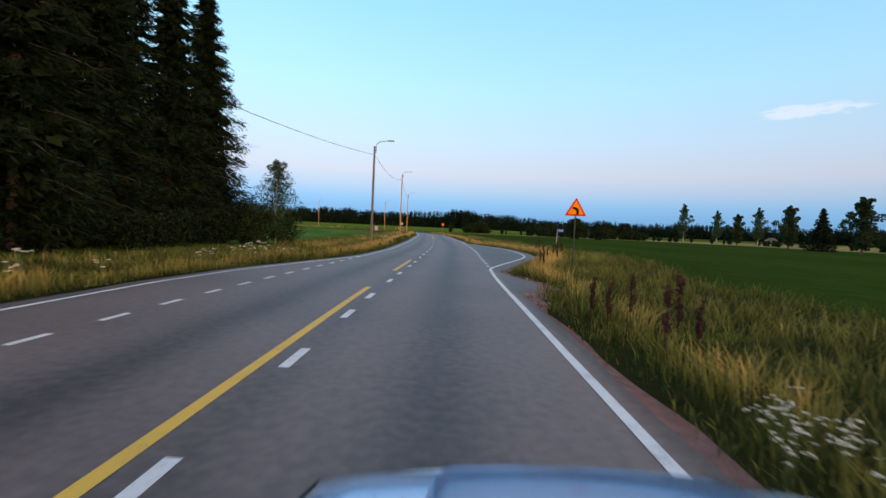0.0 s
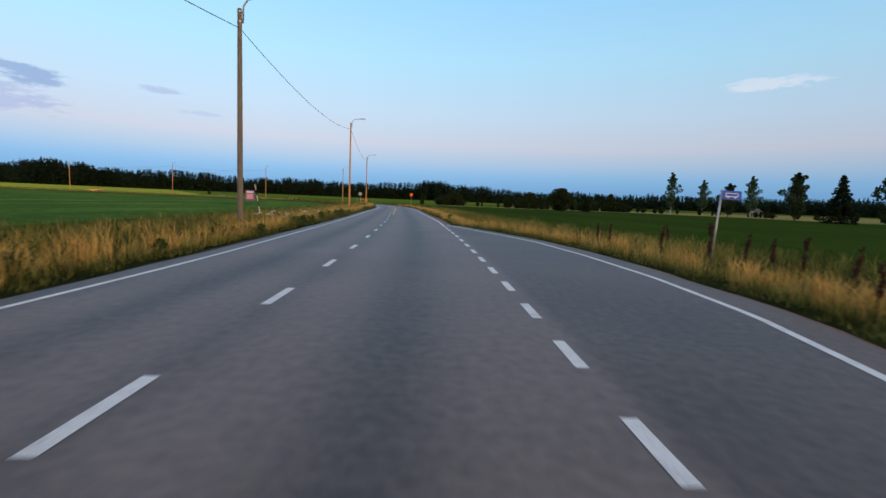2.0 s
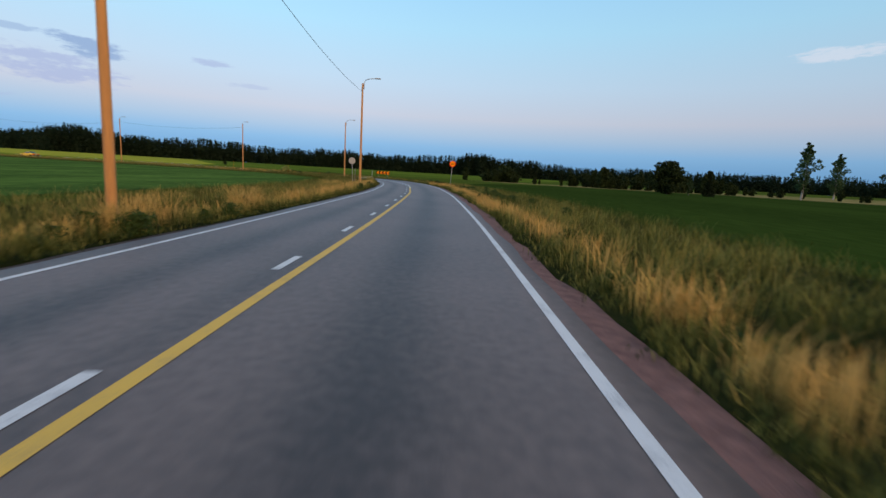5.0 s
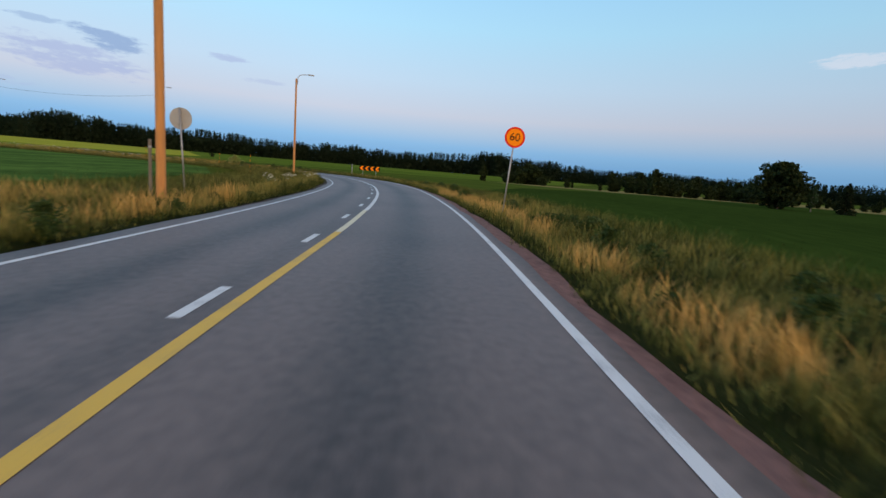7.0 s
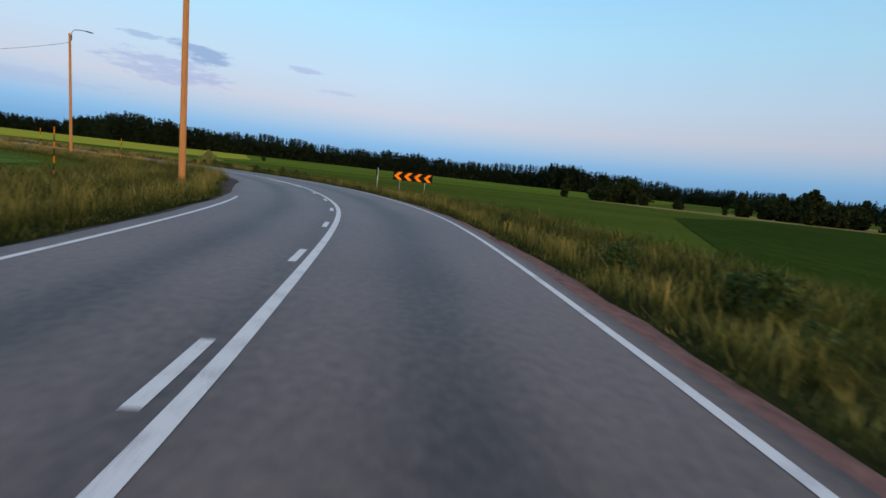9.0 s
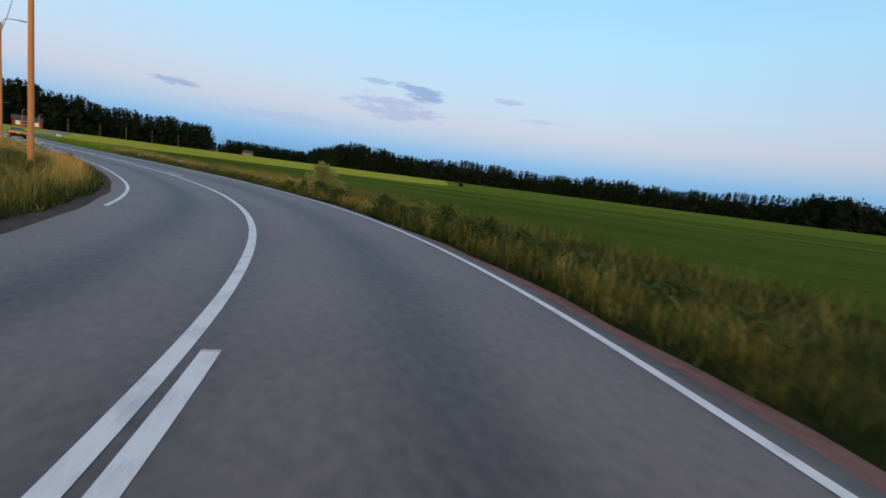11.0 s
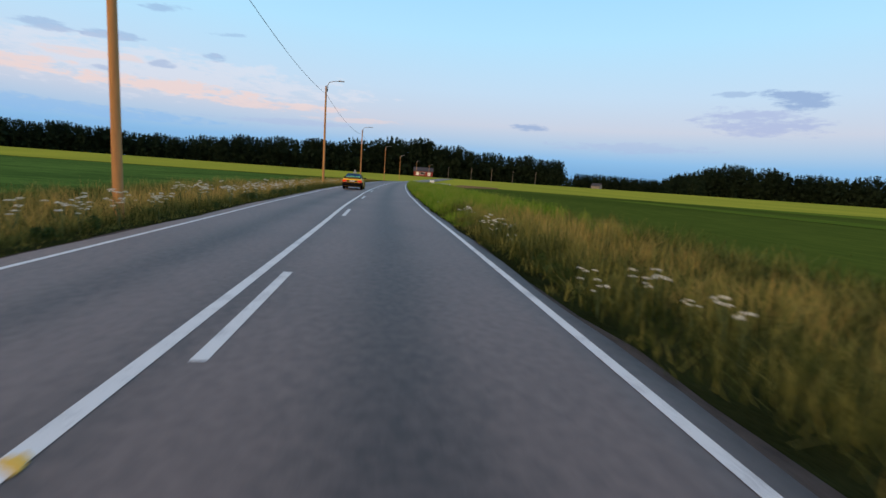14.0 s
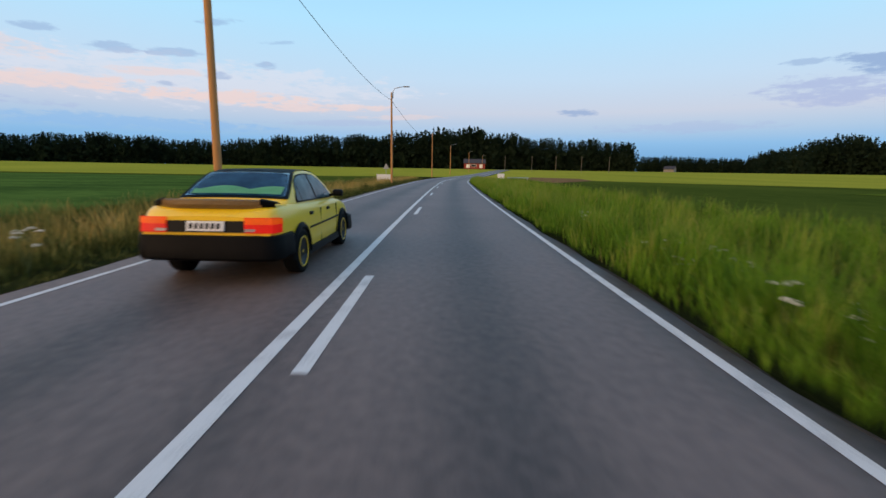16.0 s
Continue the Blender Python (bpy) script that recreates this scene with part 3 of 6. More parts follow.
def field(name, outline, mat, label, lift):
    """A field laid on the land as a fine sheet, cut to its outline."""
    o = np.array(outline, float)
    x0, y0 = o.min(0)
    x1, y1 = o.max(0)
    nx, ny = 60, 60
    bm = bmesh.new()
    vs = [bm.verts.new((x, y, 0)) for x, y in outline]
    bm.faces.new(vs)
    for k in range(1, nx):
        bmesh.ops.bisect_plane(bm, geom=bm.verts[:] + bm.edges[:] + bm.faces[:], plane_co=(x0 + (x1 - x0) * k / nx, 0, 0), plane_no=(1, 0, 0))
    for k in range(1, ny):
        bmesh.ops.bisect_plane(bm, geom=bm.verts[:] + bm.edges[:] + bm.faces[:], plane_co=(0, y0 + (y1 - y0) * k / ny, 0), plane_no=(0, 1, 0))
    for v in bm.verts:
        v.co.z = float(land(v.co.x, v.co.y)) + lift
    ob = part(name, bm, mat)
    if ob.data.polygons and ob.data.polygons[0].normal.z < 0:
        ob.data.flip_normals()
    return tagged(ob, label, "field", kind="structure")


build_ground()
build_road()
build_markings()
field("far_field", [(-900, -250), (-215, 40), (-212, 150), (-225, 186), (-225, 206), (-185, 232), (-160, 262), (-152, 296), (-168, 345), (-262, 465), (-335, 640), (-900, 640)], RAPE, "yellowing crop field reaching to the woods", 0.05)
field("green_field", [(-172, 244), (-120, 256), (-60, 268), (-20, 300), (20, 345), (60, 430), (80, 600), (-338, 644), (-266, 464), (-172, 344), (-158, 296)], MIDCROP, "light green crop field striped by the drill", 0.035)
field("green_strip", [(-150, 222), (-90, 219), (-40, 224), (-8, 234), (-8, 243), (-40, 235), (-90, 231), (-150, 231)], MIDCROP, "light green strip across the crop field", 0.04)
field("dark_field", [(20.0, -60), (12.6, -20), (11.6, 0), (11.5, 10), (13.0, 25), (10.5, 45), (8.0, 60), (5.5, 80), (3.0, 100), (0.5, 115), (-4.0, 128), (-9.0, 140), (0, 190), (30, 245), (95, 262), (128, 215), (142, 160), (150, 60), (120, -60)], DARKCROP, "smooth dark green cereal field beside the road", 0.03)
field("leafy_field", [(-11.5, 24), (-13.0, 40), (-16.0, 70), (-18.0, 95), (-20.5, 112), (-26.5, 134), (-39.5, 153), (-60, 161), (-90, 164.3), (-130, 168.3), (-172, 173.0), (-198, 150), (-200, 60), (-80, 24)], LEAFCROP, "leafy green crop field beside the road", 0.03)
field("bare_strip", [(-176, 203), (-205, 207), (-240, 219.5), (-228, 229), (-200, 220)], PLOUGH, "strip of bare brown soil between the crops", 0.08)
field("stubble_field", [(-10, 270), (30, 247), (95, 264), (130, 217), (144, 160), (152, 60), (240, 60), (240, 300), (60, 330)], STRAW, "pale ripe straw field before the trees", 0.04)


# ---------------------------------------------------------------- plants
def blades(name, side, s, d, height, dry, mat, rng, label, width=0.012, lean=0.35, turn=None, heads=0.0, short=False):
    """Grass as bent tapering blades, rooted d metres out from the asphalt."""
    n = len(s)
    e = edge_r(s) if side > 0 else edge_l(s)
    p = spot(s, side * (e + d))
    z = road_z(s) + verge_z(d) - 0.01
    a = rng.uniform(0, 2 * np.pi, n) if turn is None else turn + rng.normal(0, 0.7, n)
    v2 = np.stack([np.cos(a), np.sin(a)], 1)
    w = np.stack([-v2[:, 1], v2[:, 0]], 1) * (width * rng.uniform(0.6, 1.4, n))[:, None]
    bend = height * lean * rng.uniform(0.1, 1.6, n)
    mid = p + v2 * (bend * 0.3)[:, None]
    tip = p + v2 * bend[:, None]
    top = height * rng.uniform(0.8, 1.0, n)
    # offsets on dryness along the blade: shade at the root is put into its colour
    if short:
        v = np.zeros((n, 3, 3), np.float32)
        v[:, 0, :2], v[:, 1, :2], v[:, 2, :2] = p - w, p + w, tip
        v[:, 0, 2] = v[:, 1, 2] = z
        v[:, 2, 2] = z + top
        f, root_shade = np.arange(n * 3).reshape(-1, 3), np.array([-0.12, -0.12, 0.06])
    else:
        v = np.zeros((n, 4, 3), np.float32)
        v[:, 0, :2], v[:, 1, :2], v[:, 2, :2], v[:, 3, :2] = p, mid - w * (0.9 + heads), mid + w * (0.9 + heads), tip
        v[:, 0, 2] = z
        v[:, 1, 2] = v[:, 2, 2] = z + height * 0.6
        v[:, 3, 2] = z + top
        b = np.arange(n)[:, None] * 4
        f, root_shade = np.concatenate([b + (0, 2, 1), b + (1, 2, 3)], 1).reshape(-1, 3), np.array([-0.3, 0, 0, 0.12])
    me = mesh_from(name, v.reshape(-1, 3), f, [mat])
    at = me.attributes.new("dry", "FLOAT", "POINT")
    at.data.foreach_set("value", np.clip(dry[:, None] + root_shade, 0, 1).ravel().astype(np.float32))
    return tagged(new(name, me), label, "grass", kind="stuff")


def patchy(s, d, rng, k=7, lo=0.08, hi=0.9):
    """Slow patches along the verge, 0 to 1."""
    v = np.zeros_like(s)
    for i in range(k):
        v += np.sin(s * rng.uniform(lo, hi) + d * rng.uniform(-1.2, 1.2) + rng.uniform(0, 6.3))
    return 0.5 + 0.5 * np.clip(v / (0.95 * k**0.5), -1, 1)


def tufts(rng, n, per, s, d, h, dry, spread):
    """Blades gathered in tufts: all of a tuft share a height, a dryness and a lean."""
    k = rng.integers(0, len(s), n) if per is None else np.repeat(np.arange(len(s)), per)
    m = len(k)
    turn = rng.uniform(0, 6.28, len(s))
    return (s[k] + rng.normal(0, spread, m), np.maximum(d[k] + rng.normal(0, spread, m), 0.05), h[k] * rng.uniform(0.45, 1.15, m), np.clip(dry[k] + rng.normal(0, 0.09, m), 0, 1), turn[k])


def build_grass():
    rng = np.random.default_rng(11)
    at = lambda x, y: along(x, y)[0]
    lush0, lush1, s1 = at(-92.5, 179), at(-175, 190), at(-185, 189)
    for side in (1, -1):
        n = 21000
        s = rng.uniform(S0 - 12, s1, n)
        pick = rng.uniform(0, 1, n)
        d = np.where(pick < 0.42, rng.uniform(0.06, 1.4, n), np.where(pick < 0.86, rng.uniform(1.2, 4.2, n), rng.uniform(4.0, 7.0, n)))
        pt, pf = patchy(s, d, rng), patchy(s, d, rng, 6, 1.2, 4.0)
        edge = shoulder(side, s) - 0.04
        keep = d > edge + 0.2 * (pf - 0.5)
        s, d, pt, pf = s[keep], d[keep], pt[keep], pf[keep]
        m = len(s)
        foot = np.maximum(smooth01((s - S_LATE) / 18), smooth01((S0 + 14 - s) / 5)) if side > 0 else 0.0
        rise = smooth01((d - 0.25 + 0.22 * foot) / (0.65 - 0.2 * foot))
        bend = smooth01((s - (at(-9, 125) if side > 0 else at(-8, 110))) / 14) * smooth01((at(-50, 170) - s) / 12)
        clump = smooth01((pf - 0.36) / 0.3)
        h = 0.15 + 0.22 * rise + 0.20 * pt * rise + 0.34 * clump * rise
        h = h * (0.86 if side > 0 else 0.93)
        if side > 0:
            first = smooth01((at(3, 10) - s) / 5)
            late = smooth01((s - at(-45, 172)) / 10)
            h = h * (0.90 - 0.08 * first + 0.28 * late)
            near = 0.45 + 0.30 * (pt - 0.5) + 0.35 * first + 0.45 * late
            gold = smooth01((d - near) / 0.45) * smooth01((2.2 + 1.8 * late - d) / 1.1) * (0.26 + 0.95 * clump)
            dry = 0.16 + (0.80 - 0.50 * late - 0.36 * first) * gold + (0.22 + 0.16 * late) * pt * smooth01((d - 1.6) / 1.0) * smooth01((6.5 - d) / 2.0)
            dry = dry * (1 - 0.30 * first * smooth01((d - 1.0) / 1.0))
            lush = smooth01((s - lush0) / 5) * smooth01((lush1 - s) / 8)
        else:
            late = smooth01((s - at(-55, 171)) / 12)
            gold = smooth01((d - 0.55 - 0.25 * (pt - 0.5) - 0.5 * late) / 0.4) * smooth01((1.9 + 1.6 * late - d) / 1.0) * (1 - 0.5 * smooth01((at(-4, 20) - s) / 6)) * (0.50 + 0.3 * pt + 0.45 * clump)
            gold = np.maximum(gold, (1 - late) * 0.55 * smooth01((d - 3.2) / 0.7) * smooth01((6.0 - d) / 1.2) * smooth01((pt - 0.5) / 0.3))
            dry = 0.16 + (0.90 - 0.12 * late) * gold + 0.30 * pf * smooth01((d - 2.6) / 1.0)
            h = h * (1 - 0.28 * (1 - late) * smooth01((d - 1.6) / 0.8)) * (1 - 0.25 * smooth01((at(-4, 24) - s) / 6))
            lush = np.zeros(m)
        dry = np.minimum(dry, 1 - (0.40 if side > 0 else 0.30) * late)
        h = h * (1 - (0.35 if side > 0 else 0.50) * late * smooth01(((1.1 if side > 0 else 1.4) - d) / 0.6))
        dry = np.clip(dry * (1 - 0.6 * bend) + rng.normal(0, 0.10, m), 0, 1)
        ok = lush < rng.uniform(0.05, 1, m)
        t = tufts(rng, 0, 12, s[ok], d[ok], h[ok], dry[ok], 0.10)
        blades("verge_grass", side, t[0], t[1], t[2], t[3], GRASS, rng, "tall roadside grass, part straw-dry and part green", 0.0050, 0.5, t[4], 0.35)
        # low green undergrowth that fills the gaps
        n = 110000
        su, du = rng.uniform(S0 - 12, s1, n), rng.uniform(0.22, 7.0, n)
        du = np.maximum(du, shoulder(side, su) + rng.uniform(-0.06, 0.25, n))
        foot = smooth01((su - S_LATE) / 18) if side > 0 else 0.0
        hu = (0.09 + 0.14 * foot + 0.32 * smooth01((du - 0.3 + 0.2 * foot) / 0.9)) * rng.uniform(0.5, 1.3, n)
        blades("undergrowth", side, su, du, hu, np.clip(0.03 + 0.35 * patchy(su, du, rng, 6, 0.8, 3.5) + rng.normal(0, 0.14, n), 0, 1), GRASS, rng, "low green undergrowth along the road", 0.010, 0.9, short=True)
        if side > 0:
            n = 6000
            sl, dl = rng.uniform(lush0 - 4, lush1, n), np.where(rng.uniform(0, 1, n) < 0.4, rng.uniform(0.10, 1.2, n), rng.uniform(0.8, 6.5, n))
            g = smooth01((sl - lush0 + 4) / 7)
            pl = patchy(sl, dl, rng, 6, 0.8, 3.0)
            hl = (0.32 + 0.48 * smooth01((dl - 0.1) / 0.6) + 0.42 * (pl - 0.5)) * (0.35 + 0.65 * g)
            t = tufts(rng, 0, 19, sl, dl, hl, np.clip(0.25 + 0.3 * pl + rng.normal(0, 0.1, n), 0, 1), 0.10)
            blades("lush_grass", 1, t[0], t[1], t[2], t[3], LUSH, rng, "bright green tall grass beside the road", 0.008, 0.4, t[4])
    # crop standing at the verge's back
    for side in (1, -1):
        n = 26000
        s = rng.uniform(S0 - 10, at(-150, 184), n)
        d = 6.0 + rng.gamma(1.2, 1.6, n)
        ok = d < 13
        if side < 0:
            ok &= s > at(-2, 30)
        s, d = s[ok], d[ok]
        k = len(s)
        pale = smooth01((s - at(-12, 127)) / 20)
        e = edge_r(s) if side > 0 else edge_l(s)
        blades("crop_plants", side, s, d, 0.13 * rng.uniform(0.6, 1.15, k), np.clip(0.18 + 0.30 * pale + 0.12 * (side < 0) + rng.normal(0, 0.1, k), 0, 1), CROPBLADE, rng, "low green crop plants at the field's margin", 0.014, 0.6, short=True)


build_grass()


def leaf_quads(rng, centres, spread, size, flat=0.5, along_dir=None, aspect=1.6):
    """Small leaf cards: one quad at each centre, turned at random."""
    n = len(centres)
    c = centres + rng.normal(0, 1, (n, 3)) * spread
    u = rng.normal(0, 1, (n, 3))
    if along_dir is not None:
        u = along_dir + 0.45 * u
    u[:, 2] *= flat
    u /= np.linalg.norm(u, axis=1)[:, None]
    w = np.cross(u, rng.normal(0, 1, (n, 3)))
    w /= np.linalg.norm(w, axis=1)[:, None] + 1e-6
    sz = size * rng.uniform(0.5, 1.4, n)[:, None]
    u, w = u * sz * aspect / 2, w * sz / 2
    v = np.stack([c - u - w * 0.4, c - w * 0.1 + w * -0.9, c + u, c + w], 1)
    return v.reshape(-1, 3)


def quads_mesh(name, v, mat):
    f = np.arange(len(v)).reshape(-1, 4)
    return mesh_from(name, v, f, [mat])


def spruce(seed, height, radius, mat=NEEDLES, sprays=2600, base=0.06, dense=1.0):
    """A spruce: straight trunk, whorls of drooping boughs with hanging needle sprays."""
    rng = np.random.default_rng(seed)
    tree = empty("spruce_tree")
    bm = bmesh.new()
    tube(bm, [(0, 0, -0.3), (0.05, 0, height * 0.4), (0, 0.05, height * 0.75), (0, 0, height)], [height * 0.016, height * 0.012, height * 0.006, 0.01], 8)
    limbs = int(height * 6.5)
    cen, dirs = [], []
    for i in range(limbs):
        f = base + (1 - base) * (i / limbs) ** 0.9
        z = height * f
        r = radius * (1 - f) ** (0.95 if sprays > 9000 else 0.8) * rng.uniform(0.7, 1.12) + 0.15
        a = i * 2.399 + rng.normal(0, 0.25)
        dx, dy = math.cos(a), math.sin(a)
        droop = 0.28 * r * (1 - 0.6 * f)
        if i % 2 == 0 and r > 0.5:
            tube(bm, [(0, 0, z), (dx * r * 0.5, dy * r * 0.5, z - droop * 0.35), (dx * r * 0.95, dy * r * 0.95, z - droop)], [0.012 * r + 0.01, 0.008 * r + 0.006, 0.004], 4, cap=False)
        k = max(6, int(sprays / limbs * (0.35 + 1.3 * (1 - f)) * dense))
        t = rng.uniform(0.01, 1.0, k) ** 0.75
        sidew = rng.normal(0, 0.16, k) * r * (0.35 + 0.65 * t)
        x = dx * r * t - dy * sidew
        y = dy * r * t + dx * sidew
        zz = z - droop * t**1.5 - np.abs(rng.normal(0, 0.10, k)) * r + 0.12 * r * np.maximum(0, t - 0.8)
        cen.append(np.stack([x, y, zz], 1))
        dirs.append(np.stack([np.full(k, dx), np.full(k, dy), np.full(k, -0.45)], 1))
    part("trunk", bm, BARK, tree)
    c, d = np.concatenate(cen), np.concatenate(dirs)
    fine = sprays > 9000
    sz = 0.060 if fine else (0.055 * radius + 0.10) * (2600 / sprays) ** 0.27
    v = leaf_quads(rng, c, 0.05 * radius * 0.5, sz, 1.0, d, 6.5 if fine else 2.6)
    if fine:  # shaded older sprays close to the trunk
        k = rng.choice(len(c), 4200, replace=False)
        v = np.concatenate([v, leaf_quads(rng, c[k] * (0.55, 0.55, 1.0), 0.08, 0.30, 1.0, d[k], 2.6)])
    me = quads_mesh("crown", v, mat)
    ob = new("crown", me)
    ob.parent = tree
    return tree


def broadleaf(seed, height, radius, mat=LEAVES, leaves=3500, size=0.2, trunk=BARK, low=0.15, slim=1.0, name="broadleaf_tree", airy=0.0):
    """A leafy tree: forked trunk and limbs, and a crown of leaf cards gathered in uneven clumps."""
    rng = np.random.default_rng(seed)
    tree = empty(name)
    bm = bmesh.new()
    tube(bm, [(0, 0, -0.3), (0.04 * height * rng.normal(0, 0.4), 0.03 * height * rng.normal(0, 0.4), height * 0.45), (0, 0, height * 0.93)], [height * 0.018, height * 0.012, 0.015], 8)
    clumps = []
    nb = int((14 + height * 1.6) * (1 - 0.35 * airy))
    for i in range(nb):
        f = low + (0.97 - low) * (i + 0.5) / nb
        env = radius * math.sin(math.pi * min(1, max(0.06, (f - low * 0.6) / (1 - low * 0.6))) ** 0.75) ** 0.7 * slim
        a = i * 2.399 + rng.normal(0, 0.4)
        r = env * rng.uniform(0.45 - 0.2 * airy, 1.0 + 0.15 * airy)
        e = Vector((math.cos(a) * r, math.sin(a) * r, height * f + 0.25 * r))
        z0 = height * max(0.1, f - 0.10)
        if i % 2 == 0:
            tube(bm, [(0, 0, z0), (e.x * 0.5, e.y * 0.5, (z0 + e.z) / 2), tuple(e)], [0.006 * height * (1.1 - f) + 0.008, 0.004 * height * (1.1 - f) + 0.006, 0.004], 4, cap=False)
        clumps.append((e, env * rng.uniform(0.30 - 0.10 * airy, 0.55 - 0.15 * airy) + 0.12))
        clumps.append((Vector((e.x * 0.45, e.y * 0.45, e.z - 0.05 * height)), env * 0.35 + 0.1))
    part("trunk", bm, trunk, tree)
    per = leaves // len(clumps)
    cs = []
    for c, r in clumps:
        q = rng.normal(0, 1, (per, 3))
        q /= np.linalg.norm(q, axis=1)[:, None]
        q *= r * rng.uniform(0.3, 1.05, per)[:, None] ** 0.6
        q[:, 2] *= 0.75
        cs.append(np.array(c) + q)
    ob = new("crown", quads_mesh("crown", leaf_quads(rng, np.concatenate(cs), 0.03, size, 0.8), mat))
    ob.parent = tree
    return tree


def plant(tree, x, y, rot=0.0, label="", category="tree", group="", sink=0.0):
    tree.matrix_basis = pose(x, y, float(land(x, y)) - sink, 0, 0, rot)
    return tagged(tree, label, category, group)


def stand(tree, x, y, rot, scale):
    ob = copy_thing(tree, pose(x, y, float(land(x, y)), 0, 0, rot))
    ob.scale = (scale, scale, scale)
    return ob


def build_near_trees():
    label = "tall dark spruce with drooping boughs beside the road"
    a = plant(spruce(1, 19, 4.9, sprays=38000, base=0.02), -17.5, 27.2, 0, label, "tree", "roadside spruces")
    b = plant(spruce(2, 20, 4.2, sprays=24000, base=0.02), -16.9, 22.4, 0, label, "tree", "roadside spruces")
    c = plant(spruce(3, 20, 3.9, sprays=7000, base=0.02), -22.0, 25.5, 0, label, "tree", "roadside spruces")
    spots = [(-16.2, 16.0, 40, 1.0, b), (-15.0, 10.5, 200, 1.0, b), (-14.6, 5.0, 120, 1.0, b), (-21.0, 19.0, 300, 1.0, c), (-20.0, 13.0, 70, 1.05, c), (-19.0, 7.0, 230, 1.05, c), (-14.5, -1.0, 150, 1.0, c), (-19.0, 1.0, 60, 1.1, c), (-25.0, 22.0, 20, 1.1, c), (-25.5, 14.0, 99, 1.1, c), (-14.5, -7.0, 10, 1.0, c)]
    for x, y, r, sc, src in spots:
        stand(src, x, y, r, sc)
    plant(broadleaf(5, 5.7, 1.25, BIRCHLEAF, 9500, 0.065, BIRCHBARK, 0.08, name="birch_tree"), -10.2, 23.5, 0, "young birch with thin grey-green foliage", "tree")
    for i, (x, y, h, r) in enumerate([(-10.0, 24.6, 2.2, 1.2), (-10.9, 22.8, 2.2, 1.3), (-12.2, 23.0, 2.4, 1.4), (-13.4, 22.0, 2.3, 1.5), (-14.0, 19.0, 2.0, 1.4), (-13.2, 16.5, 1.8, 1.3), (-12.6, 13.5, 1.6, 1.2)]):
        plant(broadleaf(20 + i, h * 0.95, r * 1.1, BELTLEAF if i < 2 else NEEDLES, 3000, 0.085, BARK, 0.02, name="shrub"), x, y, 0, "dark green shrub under the spruces", "shrub", "roadside shrubs")


build_near_trees()


def build_pale_shrubs():
    pale = material("pale_shrub_leaves", (0.38, 0.40, 0.13), (0.18, 0.22, 0.06), 2.0, 14.0, 0.8, 0.0, island=0.6, spec=0.1, backlit=0.35)
    for i, (x, y, h, r, n) in enumerate(((-49.7, 176.8, 1.75, 0.72, 6500), (-50.7, 177.3, 1.35, 0.6, 4200), (-48.8, 176.9, 0.95, 0.5, 2600))):
        plant(broadleaf(70 + i, h, r, pale, n, 0.045, STEM, 0.02, name="shrub", airy=0.6), x, y, 0, "pale feathery green shrub standing out of the verge", "shrub", "pale verge shrubs")


STEM = material("shrub_stem", (0.10, 0.11, 0.04), (0.06, 0.06, 0.03), 3.0, 40.0, 0.85, 0.0)
build_pale_shrubs()


